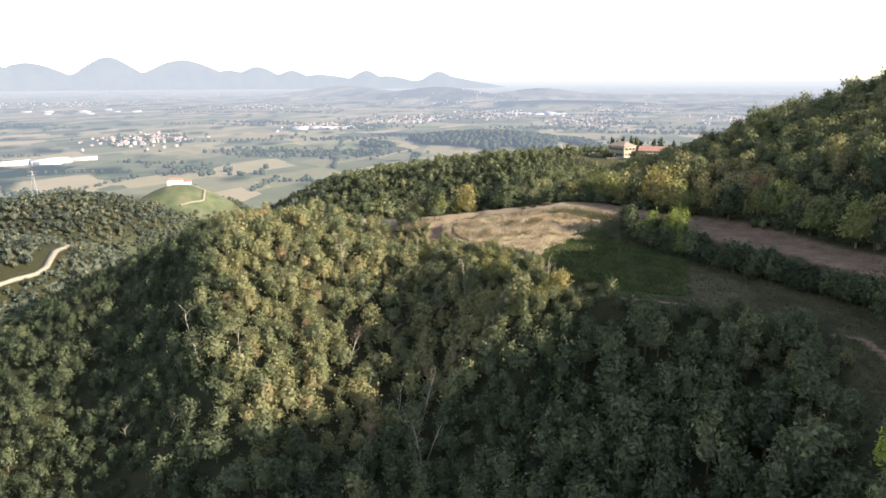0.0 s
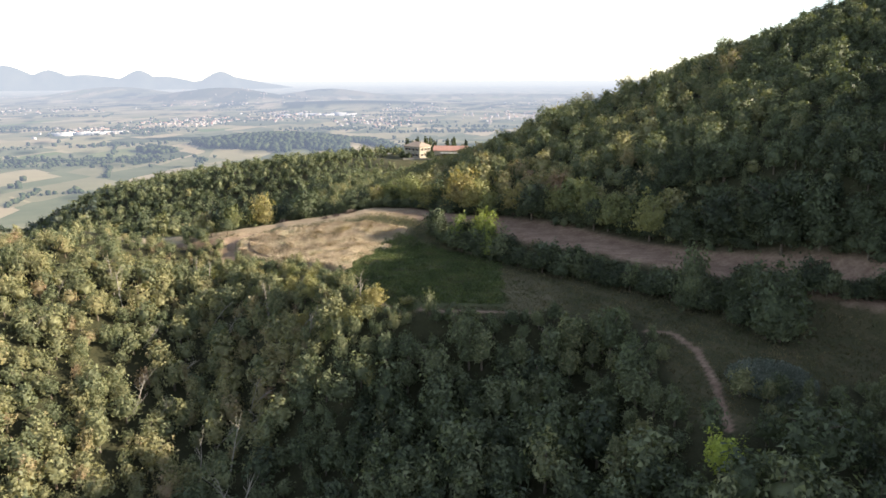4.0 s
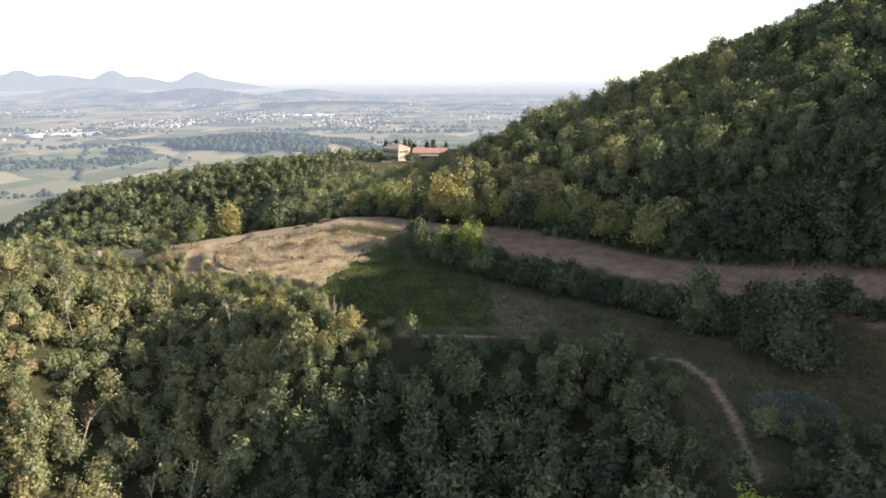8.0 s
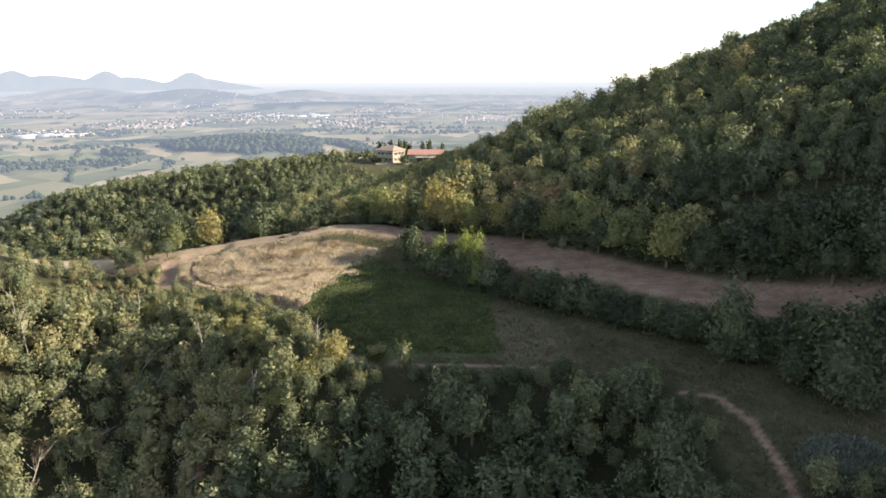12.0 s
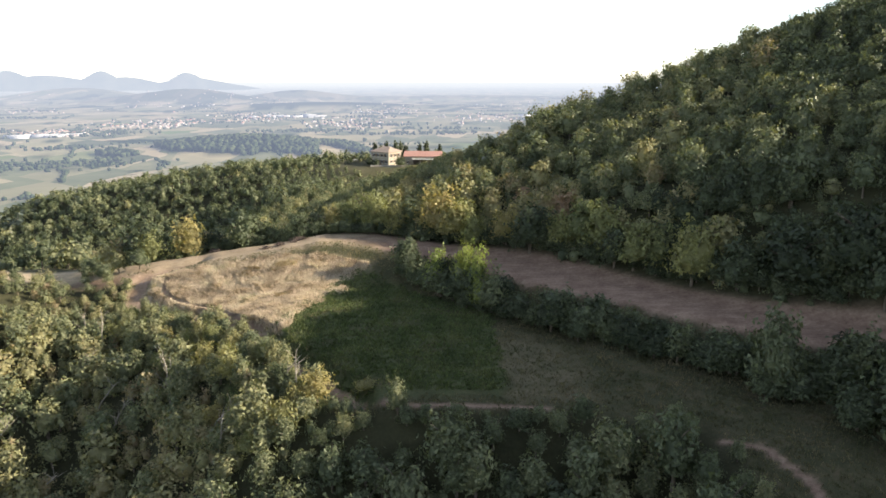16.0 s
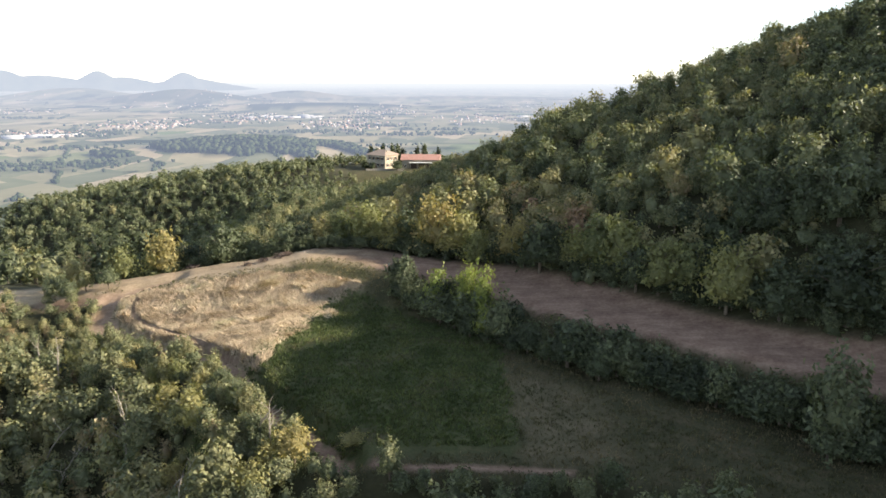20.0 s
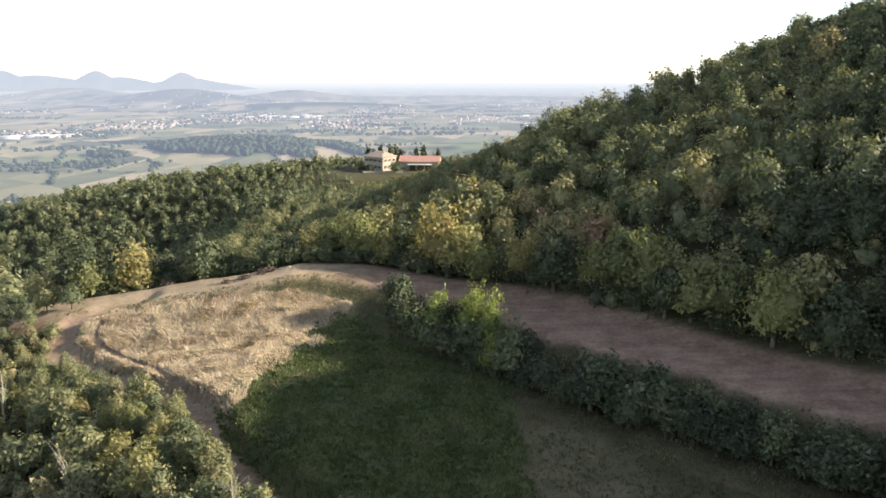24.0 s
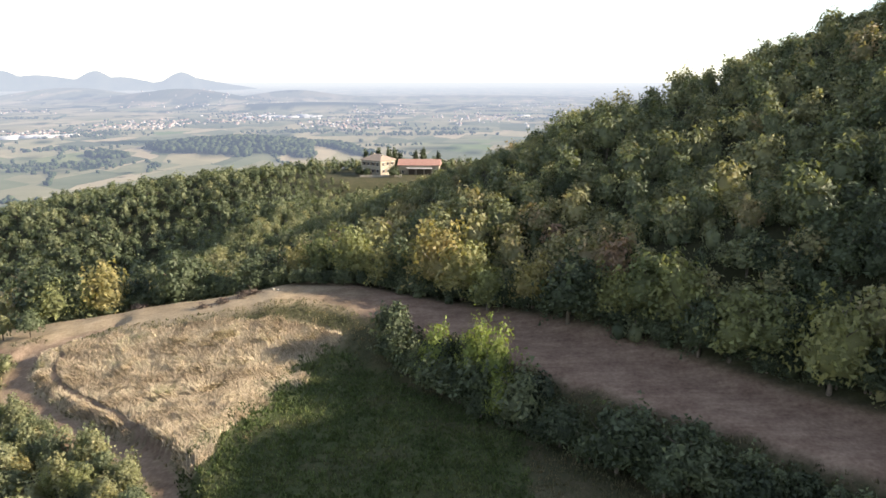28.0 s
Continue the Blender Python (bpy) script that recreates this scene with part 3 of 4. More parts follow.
VALE = [proto(70 + k, 26, 3.1, 6.5, 5, 1.1, 0.4, 1) for k in range(4)]


def shut(x, y):
    return 1 - open_mask(x, y)


def clear_of_tracks(x, y):
    return (np.hypot(x - 30.5, y + 6.5) > 3.6) * (np.hypot(x - 41, y + 6) > 5.5) * (track_dist(x, y, LEFT_TRACK) > 2.2) * (track_dist(x, y, RIGHT_TRACK) > 2.6)


def seen_front(x, y):
    return (y > -14 - 0.22 * relu(-x - 30)) * (x > -1.3 * (y + 94)) * ((y < 100) | (x > -78))


def sunlit_spur(x, y):
    """1 on the spur's sunlit side of the shadow line, 0 in the shaded hollow and gully flank; sets the leaf tint."""
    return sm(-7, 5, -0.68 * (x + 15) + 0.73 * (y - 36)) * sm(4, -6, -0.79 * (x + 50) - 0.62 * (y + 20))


# spur and hollow in front of the field
# sun and shade are put into the leaf tint: paler spur, darker hollow
front = spots_in(1, -195, 88, -62, 112, 3.05, lambda x, y: shut(x, y) * (wave(x, y, 6.5, 45) > -0.45 + 0.1 * sunlit_spur(x, y) - 1.8 * sm(-15, -5, x) - 0.4 * sm(0, 10, -0.79 * (x + 50) - 0.62 * (y + 20))) * (terrace(x, y) < 9) * clear_of_tracks(x, y) * seen_front(x, y) * (x > -100 - 0.9 * (y + 62)),
                 lambda x, y: 0.27 + 0.40 * sunlit_spur(x, y) * (1 - 0.15 * sm(-42, -62, x)) - 0.06 * sm(-2, 8, -0.79 * (x + 50) - 0.62 * (y + 20)), lambda x, y: 1.3 - 0.25 * sm(-5, -22, x) + 0.16 * wave(x, y, 9, 46) - 0.4 * sm(-42, -56, x) * sm(70, 84, y) - 0.22 * sm(2, 10, -0.79 * (x + 50) - 0.62 * (y + 20)) - 0.25 * sm(36, 42, x) * sm(18, 11, y))
edge = inside(front[:, 0], front[:, 1])
singles = (edge > -11) & (front[:, 0] > -60) & (front[:, 0] < 60) & (front[:, 1] > 0)
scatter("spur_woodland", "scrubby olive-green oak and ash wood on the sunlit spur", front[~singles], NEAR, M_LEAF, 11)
# the scrub's tint carries the same sunlit and shaded sides
bank_scrub = spots_in(8, -75, -10, 14, 92, 2.7, lambda x, y: shut(x, y) * (inside(x, y) > -24) * (inside(x, y) < -0.5) * clear_of_tracks(x, y), lambda x, y: 0.34 + 0.36 * sunlit_spur(x, y), lambda x, y: 0.5 + 0.12 * wave(x, y, 8, 47))
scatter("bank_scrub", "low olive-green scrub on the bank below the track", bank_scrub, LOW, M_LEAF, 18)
# the slope below the flight
under = spots_in(6, -120, 110, -125, 60, 6.3, lambda x, y: shut(x, y) * (y < 12 + 0.5 * relu(-x - 30)) * ~(seen_front(x, y) * (x < 88) > 0), lambda x, y: 0.28 + 0 * x, lambda x, y: 0.95 + 0 * x)
scatter("slope_woodland", "dark green oak wood on the slope below", under, FAR, M_LEAF, 16)
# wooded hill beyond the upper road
# leaf tint carries light: raised on the lit left rim, lowered in the right's shade
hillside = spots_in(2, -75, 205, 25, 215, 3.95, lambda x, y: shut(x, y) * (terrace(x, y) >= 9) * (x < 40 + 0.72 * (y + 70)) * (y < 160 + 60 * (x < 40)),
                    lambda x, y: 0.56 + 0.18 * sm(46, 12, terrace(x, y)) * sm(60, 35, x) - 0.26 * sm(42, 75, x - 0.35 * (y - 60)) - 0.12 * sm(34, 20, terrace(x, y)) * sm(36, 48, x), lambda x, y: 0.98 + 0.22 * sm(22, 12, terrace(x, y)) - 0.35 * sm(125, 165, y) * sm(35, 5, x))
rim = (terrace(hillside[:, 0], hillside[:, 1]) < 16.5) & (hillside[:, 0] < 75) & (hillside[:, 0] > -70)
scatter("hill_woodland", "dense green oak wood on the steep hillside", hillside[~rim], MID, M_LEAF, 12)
thicket = spots_in(7, -40, 100, 30, 130, 3.3, lambda x, y: shut(x, y) * (terrace(x, y) >= 10) * (terrace(x, y) < 46) * (x < 40 + 0.72 * (y + 70)), lambda x, y: 0.34 + 0 * x, lambda x, y: 0.66 + 0 * x)
scatter("hill_thicket", "dark green understorey at the foot of the hill wood", thicket, LOW, M_LEAF, 17)
# ridge behind, with its ravine
ridge_spots = spots_in(3, -300, 60, 120, 375, 4.9, lambda x, y: shut(x, y) * ((y > 215) | (x < -75)) * (y > 120 - 0.3 * (x + 75)) * (x > -130 - 0.62 * (y - 60)),
                       lambda x, y: 0.40 + 0 * x, lambda x, y: 0.95 - 0.4 * sm(75, 45, np.hypot(x + 16, y - 285)))
scatter("ridge_woodland", "dense dark green wood on the far ridge", ridge_spots, FAR, M_LEAF, 13)
VALE_LANE = ((-440, 310), (-415, 285), (-405, 269), (-392, 253), (-382, 240), (-378, 228), (-380, 217), (-382, 200))
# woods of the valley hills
# their leaf colours have haze painted in
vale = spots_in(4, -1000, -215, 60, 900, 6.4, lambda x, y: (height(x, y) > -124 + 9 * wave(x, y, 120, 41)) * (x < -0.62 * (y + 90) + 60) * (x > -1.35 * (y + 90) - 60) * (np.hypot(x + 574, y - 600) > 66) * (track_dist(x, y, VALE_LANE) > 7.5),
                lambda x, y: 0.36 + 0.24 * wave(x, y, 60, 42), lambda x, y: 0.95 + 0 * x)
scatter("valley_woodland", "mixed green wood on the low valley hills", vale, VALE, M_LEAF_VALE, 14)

# ---- single trees ----
def tree_kind(seed, n, radius, h, lobes, leaf, tint, low=0.04, limbs=5, mat=M_LEAF_TREE):
    V, Q = foliage(seed, n, radius * 1.12, h * (low - 0.14), h, lobes, leaf, 0.5)
    crown = quad_mesh("crown", V, Q, [mat], tint=np.full(len(V), tint))
    V, Q = stems(seed, h, radius, limbs, 0.05 + 0.018 * h)
    trunk = quad_mesh("trunk", V, Q, [M_BARK])
    return trunk, crown


def plant(name, label, category, group, kind, x, y, s, turn, tall=1.0):
    base = tagged(new(name), label, category, group)
    base.empty_display_size = 0.3
    for part_name, me in zip(("trunk", "crown"), kind):
        new(part_name, me).parent = base
    base.matrix_basis = Matrix.LocRotScale((x, y, float(height(x, y)) - 0.35), Euler((0, 0, turn)), (s, s, s * tall))
    return base


rng = np.random.RandomState(77)
YOUNG = [tree_kind(80 + k, 1000, 1.9 + 0.2 * (k % 3), 5.2 + 0.8 * (k % 2), 16, 0.18, (0.32, 0.40, 0.47, 0.54, 0.60)[k]) for k in range(5)]
# GOLD leaves are lightened as if sunlit, DUSK leaves darkened as if in shade
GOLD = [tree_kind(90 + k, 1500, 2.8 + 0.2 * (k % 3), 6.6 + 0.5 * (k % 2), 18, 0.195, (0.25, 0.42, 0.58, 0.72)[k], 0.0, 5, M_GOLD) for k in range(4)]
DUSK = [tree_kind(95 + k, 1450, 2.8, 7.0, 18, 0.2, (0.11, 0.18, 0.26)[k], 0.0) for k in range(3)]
# leaf tint stands in for light: yellower on the sunlit bank, darker in shade
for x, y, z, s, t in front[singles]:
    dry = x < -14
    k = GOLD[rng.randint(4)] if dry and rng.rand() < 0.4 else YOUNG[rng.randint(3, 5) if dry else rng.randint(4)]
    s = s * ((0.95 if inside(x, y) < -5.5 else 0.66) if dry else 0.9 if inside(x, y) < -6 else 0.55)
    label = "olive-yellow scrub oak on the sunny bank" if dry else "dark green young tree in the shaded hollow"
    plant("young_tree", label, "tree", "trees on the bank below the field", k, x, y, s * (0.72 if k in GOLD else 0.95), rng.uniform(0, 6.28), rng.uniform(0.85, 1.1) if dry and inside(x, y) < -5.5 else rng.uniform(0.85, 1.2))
# gold or dark leaf tint is picked by where sun and shade should fall
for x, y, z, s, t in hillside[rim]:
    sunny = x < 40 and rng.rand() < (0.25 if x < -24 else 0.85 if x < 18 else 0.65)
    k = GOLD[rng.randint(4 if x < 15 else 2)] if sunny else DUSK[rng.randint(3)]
    label = "yellow-green maple at the wood's edge above the dirt road, tint lightened for sun" if sunny else "dark green oak at the wood's edge above the dirt road, tint deepened for shade"
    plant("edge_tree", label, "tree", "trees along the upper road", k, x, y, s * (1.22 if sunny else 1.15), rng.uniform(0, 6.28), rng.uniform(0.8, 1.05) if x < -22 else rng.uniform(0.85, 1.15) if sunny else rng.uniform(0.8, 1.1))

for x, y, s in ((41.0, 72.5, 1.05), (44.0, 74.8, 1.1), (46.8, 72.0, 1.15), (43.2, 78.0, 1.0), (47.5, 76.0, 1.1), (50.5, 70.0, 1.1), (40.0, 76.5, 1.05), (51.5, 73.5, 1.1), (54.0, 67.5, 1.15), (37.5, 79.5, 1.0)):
    plant("edge_tree", "dark green oak at the wood's edge above the dirt road, tint deepened for shade", "tree", "trees along the upper road", DUSK[rng.randint(3)], x, y, s, rng.uniform(0, 6.28), rng.uniform(0.85, 1.1))

# hedge on the bank between field and road
BUSH = [tree_kind(110 + k, 1100, 2.0, 4.2, 14, 0.17, (0.13, 0.20, 0.27, 0.36)[k], 0.0, 4) for k in range(4)]
HEDGE = ((-7.5, 86.5), (1, 77), (8.6, 69), (17, 61), (25, 55.5), (36, 45), (46, 39), (60, 33), (72, 26))
LIME = [tree_kind(120 + k, 1200, 2.2, 7.2, 12, 0.15, (0.15, 0.45)[k], 0.02, 5, M_LIME) for k in range(2)]

SPRING = tree_kind(124, 1300, 2.2, 7.2, 12, 0.16, 0.35, 0.0, 5, leaf_material("fresh_lime_leaves", ((0.0, (0.24, 0.30, 0.06)), (1.0, (0.38, 0.40, 0.09))), 0.0, 0.4))


def along(pts, step):
    out, carry = [], 0.0
    for (ax, ay), (bx, by) in zip(pts, pts[1:]):
        d = math.hypot(bx - ax, by - ay)
        while carry < d:
            out.append((ax + (bx - ax) * carry / d, ay + (by - ay) * carry / d))
            carry += step
        carry -= d
    return out


# undergrowth that closes the wood's edge down to the road
RIM = tuple((x, 90 + (13.8 + 1.3 * math.sin(x * 0.11) + 2.0 - 0.656 * (x + 10)) / 0.754) for x in (-9, 5, 20, 35, 50, 65, 80))
LEFT_RIM = tuple((x, 98 + (12.2 + 1.3 * math.sin(x * 0.11)) / 0.9) for x in (-72, -60, -48, -36, -27)) + RIM[:1]
for x, y in along(LEFT_RIM + RIM[1:], 2.3):
    plant("undergrowth_bush", "dense green undergrowth bush below the edge trees", "bush", "undergrowth along the upper road", BUSH[rng.randint(4)],
          x + rng.normal(0, 0.5), y + rng.normal(0, 0.5), rng.uniform(0.8, 1.25), rng.uniform(0, 6.28), rng.uniform(0.7, 1.1))
for i, (x, y) in enumerate(along(HEDGE, 1.9)):
    s = (1.35 if x < 9 else 1.1 if x < 15 else 1.45 if x < 24 else 1.3) * rng.uniform(0.65, 1.3)
    for side in (0.0, 1.0):
        plant("hedge_bush", "dense dark green hedge bush on the field bank", "bush", "hedge between field and road", BUSH[rng.randint(4)],
              x + rng.normal(0, 0.5) + side * 1.2, y + rng.normal(0, 0.5) + side * 1.3, s * (1 - 0.12 * side), rng.uniform(0, 6.28), rng.uniform(0.85, 1.25))
for x, y, s, tall, k, label in ((-0.6, 78.5, 1.15, 1.25, LIME[0], "lime-green poplar catching the sun above the hedge"), (3.4, 76.2, 1.0, 1.45, LIME[1], "yellowing poplar catching the sun above the hedge"),
                                (5.8, 73.8, 1.15, 1.4, LIME[0], "lime-green poplar catching the sun above the hedge"), (6.2, 70.6, 0.85, 1.1, LIME[1], "small yellow poplar in the hedge"),
                                (-5.8, 84.0, 1.0, 0.85, DUSK[0], "dark green tree at the hedge's end"), (-3.0, 81.3, 0.85, 0.85, DUSK[1], "dark green tree in the hedge"),
                                (2.0, 75.5, 0.85, 0.9, DUSK[0], "dark green tree in the hedge"), (20.0, 56.5, 0.8, 1.0, DUSK[1], "dark green tree in the hedge"), (16.8, 62.0, 0.7, 1.0, DUSK[2], "dark green tree in the hedge"),
                                (40.3, 38.5, 1.3, 1.35, DUSK[2], "tall brownish-green tree standing in the hedge"), (49.3, 26.2, 1.95, 0.95, DUSK[1], "broad dark green walnut beside the hedge"),
                                (53.5, 29.5, 1.2, 0.9, DUSK[0], "dark green tree beside the hedge"), (46.0, 31.5, 1.0, 0.8, DUSK[2], "round dark green tree beside the hedge"),
                                (30.5, -6.5, 1.1, 0.85, SPRING, "bright lime-green sapling beside the path"), (41.0, -6.0, 1.75, 0.85, DUSK[0], "broad blue-green tree at the path's foot"),
                                (-9.3, 41.6, 0.62, 0.42, GOLD[3], "small rusty-yellow bush at the field's edge")):
    plant("tall_tree" if tall * s > 0.9 else "small_tree", label, "tree", "", k, x, y, s, rng.uniform(0, 6.28), tall)
for x, y, s in ((47.4, 24.6, 1.3), (51.2, 25.0, 1.4), (49.2, 23.6, 1.3), (38.8, 37.4, 1.2), (41.8, 36.6, 1.2), (52.5, 27.5, 1.3), (45.4, 29.8, 1.2)):
    plant("hedge_bush", "dense dark green bush at the foot of a hedge tree", "bush", "hedge between field and road", BUSH[rng.randint(4)], x, y, s, rng.uniform(0, 6.28), 1.0)
# olive and shrubs at the field's far left end
OLIVE = tree_kind(130, 800, 2.3, 4.6, 9, 0.17, 0.30, 0.16)
for x, y, s in ((-63, 101.2, 1.2), (-69, 98, 1.05), (-74, 103, 1.15)):
    plant("olive_tree", "grey-green olive tree beside the dirt track", "tree", "olives by the track", OLIVE, x, y, s, rng.uniform(0, 6.28), 0.9)

# soft olive shrubs on the bank below the track
BANK = tuple((x - 1.9, y - 2.1) for x, y in ((-54, 83.5), (-47, 78), (-40, 72.5), (-33.5, 67.5), (-27.6, 61.5), (-23.5, 53.5), (-17.5, 46), (-13.5, 41.5)))
SHRUB = [tree_kind(150 + k, 1300, 1.75, 4.3 + 0.5 * k, 13, 0.155, (0.45, 0.56, 0.66)[k], 0.0, 4) for k in range(3)]
for i, (x, y) in enumerate(along(BANK, 1.9)):
    for side in (0.0, 1.0):
        plant("bank_shrub", "soft olive-green shrub on the sunny bank below the track", "shrub", "shrubs below the track", SHRUB[rng.randint(3)],
              x + rng.normal(0, 0.7) - 1.9 * side, y + rng.normal(0, 0.7) - 1.8 * side, rng.uniform(0.55, 0.95), rng.uniform(0, 6.28), rng.uniform(0.8, 1.15))

# bare, dead trees standing out of the spur's scrub
M_DEAD = surface("dead_wood", ((0.3, (0.19, 0.165, 0.13)), (0.7, (0.32, 0.285, 0.24))), 4.0)


def bare_tree(x, y, h, seed):
    r = np.random.RandomState(seed)
    base = tagged(new("bare_tree"), "leafless pale dead tree among the scrub", "tree", "dead trees on the spur")
    lean = r.uniform(-0.35, 0.35, 2) * h if seed % 2 else np.array((r.uniform(0.5, 0.8), -r.uniform(0.3, 0.7))) * h
    top = np.array((lean[0], lean[1], h if seed % 2 else 0.75 * h))
    V, Q = tube([(0, 0, -0.5), top * 0.35 + r.normal(0, 0.1, 3), top * 0.7 + r.normal(0, 0.1, 3), top], [0.13, 0.10, 0.07, 0.025], 5)
    new("trunk", quad_mesh("trunk", V, Q, [M_DEAD])).parent = base
    for k in range(6):
        t = r.uniform(0.4, 0.95)
        b = top * t
        e = b + top * r.uniform(0.1, 0.3) + np.array((*(r.normal(0, 0.13 * h, 2)), r.uniform(0.05, 0.15) * h))
        V, Q = tube([b, (b + e) / 2 + r.normal(0, 0.12, 3), e], [0.045, 0.03, 0.012], 4)
        new("limb", quad_mesh("limb", V, Q, [M_DEAD])).parent = base
    base.location = (x, y, float(height(x, y)))


for k in range(42):
    x, y = (rng.uniform(-95, -22), rng.uniform(5, 78)) if k < 20 else (rng.uniform(-62, -16), rng.uniform(28, 82))
    if open_mask(x, y) < 0.2 and inside(x, y) < -2.5:
        bare_tree(x, y, rng.uniform(6.2, 8.4), 300 + k)


# ---- field growth ----
def tufts(name, label, spots, blades, tall, wide, mat, seed, lay=0.0):
    """Fans of narrow blades, one joined mesh."""
    r = np.random.RandomState(seed)
    n = len(spots)
    P = np.repeat(spots[:, :3], blades, 0) + np.c_[r.normal(0, 0.16, (n * blades, 2)), np.zeros(n * blades)]
    h = np.repeat(spots[:, 3], blades) * tall * r.uniform(0.6, 1.25, n * blades)
    a = r.uniform(0, 6.283, n * blades)
    side = np.stack((np.cos(a), np.sin(a), 0 * a), -1) * (wide * r.uniform(0.6, 1.3, n * blades))[:, None]
    way = 2.4 + 1.6 * wave(P[:, 0], P[:, 1], 8, seed) + 0.8 * wave(P[:, 0], P[:, 1], 3, seed + 5)     # the wind lays it in swathes
    bend = np.stack((lay * np.cos(way) + r.normal(0, 0.35, n * blades), lay * np.sin(way) + r.normal(0, 0.35, n * blades), np.ones(n * blades)), -1) * h[:, None]
    V = np.stack((P - side - (0, 0, 0.05), P + side - (0, 0, 0.05), P + bend + side * 0.35, P + bend - side * 0.35), 1).reshape(-1, 3)
    T = np.repeat(np.repeat(spots[:, 4], blades), 4)
    me = quad_mesh(name, V, np.arange(len(V)).reshape(-1, 4), [mat], tint=T)
    return tagged(new(name, me), label, "grass", kind="stuff")


def field_spots(seed, count, box, mask, least=0.35):
    r = np.random.RandomState(seed)
    x, y = r.uniform(box[0], box[1], count), r.uniform(box[2], box[3], count)
    m = mask(x, y) * (1 - dirt_mask(x, y))
    ok = m > np.maximum(least, r.uniform(0, 1, count))
    x, y = x[ok], y[ok]
    clump = 0.75 + 0.35 * wave(x, y, 5, seed + 1)
    return np.stack((x, y, height(x, y), np.clip(clump, 0.35, 1.4), np.clip(0.5 + 0.3 * wave(x, y, 9, seed + 2) + r.normal(0, 0.12, len(x)), 0, 1)), -1)


STRAW_STOPS = ((0.0, (0.21, 0.158, 0.108)), (0.4, (0.34, 0.268, 0.190)), (0.75, (0.47, 0.385, 0.290)), (1.0, (0.26, 0.25, 0.14)))
CROP_STOPS = ((0.0, (0.044, 0.062, 0.025)), (0.5, (0.076, 0.102, 0.039)), (1.0, (0.140, 0.145, 0.066)))
MEAD_STOPS = ((0.0, (0.052, 0.062, 0.028)), (0.5, (0.092, 0.090, 0.046)), (1.0, (0.200, 0.158, 0.098)))
M_STRAW = leaf_material("straw_blades", STRAW_STOPS, 0, 0.2, 0.6)
M_CROP = leaf_material("crop_leaves", CROP_STOPS, 0, 0.25, 0.7)
M_MEAD = leaf_material("meadow_blades", MEAD_STOPS, 0, 0.2, 0.7)
tufts("straw_grass", "tall dry blond straw grass, lodged in swathes", field_spots(200, 90000, (-64, 6, 56, 104), straw_mask), 5, 0.5, 0.06, M_STRAW, 201, 1.1)
tufts("crop_plants", "low dark green crop in the shaded field", field_spots(210, 15000, (-28, 10, 40, 90), crop_mask), 4, 0.36, 0.09, M_CROP, 211)


def meadow(x, y):
    return open_mask(x, y) * (1 - straw_mask(x, y)) * (1 - crop_mask(x, y)) * (terrace(x, y) < 1.5) * 0.8


tufts("meadow_grass", "rough mown grass, half dry, on the field", field_spots(220, 80000, (-66, 66, 5, 104), meadow), 4, 0.32, 0.05, M_MEAD, 221)


def verge(x, y):
    return sm(0.9, 0.4, np.abs(track_dist(x, y, LEFT_TRACK) - 2.9)) * 0.8 * (terrace(x, y) < 0)


tufts("verge_grass", "dry grass along the dirt track", field_spots(230, 9000, (-70, -8, 34, 104), verge), 4, 0.5, 0.06, M_MEAD, 231)


# ---- farm on the saddle ----
M_CREAM = surface("cream_render", ((0.3, (0.27, 0.24, 0.185)), (0.7, (0.37, 0.335, 0.265))), 0.8, 0.9, 0.2)
M_TILE = surface("weathered_roof_tiles", ((0.3, (0.19, 0.145, 0.115)), (0.7, (0.33, 0.26, 0.21))), 1.5, 0.9, 0.5)
M_RED = surface("red_roof_tiles", ((0.3, (0.25, 0.13, 0.105)), (0.7, (0.38, 0.22, 0.18))), 1.2, 0.9, 0.5)
M_GLASS = surface("dark_window_glass", ((0.3, (0.02, 0.024, 0.028)), (0.7, (0.05, 0.055, 0.06))), 2.0, 0.15, 0.02)
M_SHUTTER = surface("brown_shutters", ((0.3, (0.09, 0.05, 0.03)), (0.7, (0.16, 0.10, 0.06))), 3.0, 0.7, 0.2)
M_STONE = surface("pale_stone", ((0.3, (0.26, 0.23, 0.19)), (0.7, (0.42, 0.38, 0.32))), 1.5)
M_WHITE = surface("white_paint", ((0.3, (0.68, 0.66, 0.62)), (0.7, (0.82, 0.80, 0.76))), 1.5, 0.6, 0.1)
M_DARKWOOD = surface("dark_boards", ((0.3, (0.05, 0.038, 0.03)), (0.7, (0.11, 0.085, 0.065))), 3.0)


def box(x0, x1, y0, y1, z0, z1):
    bm = bmesh.new()
    bmesh.ops.create_cube(bm, size=1.0, matrix=Matrix.Translation(((x0 + x1) / 2, (y0 + y1) / 2, (z0 + z1) / 2)) @ Matrix.Diagonal((x1 - x0, y1 - y0, z1 - z0, 1)))
    return bm


def bevelled(bm, width):
    bmesh.ops.bevel(bm, geom=bm.edges[:], offset=width, segments=1, affect="EDGES")
    return bm


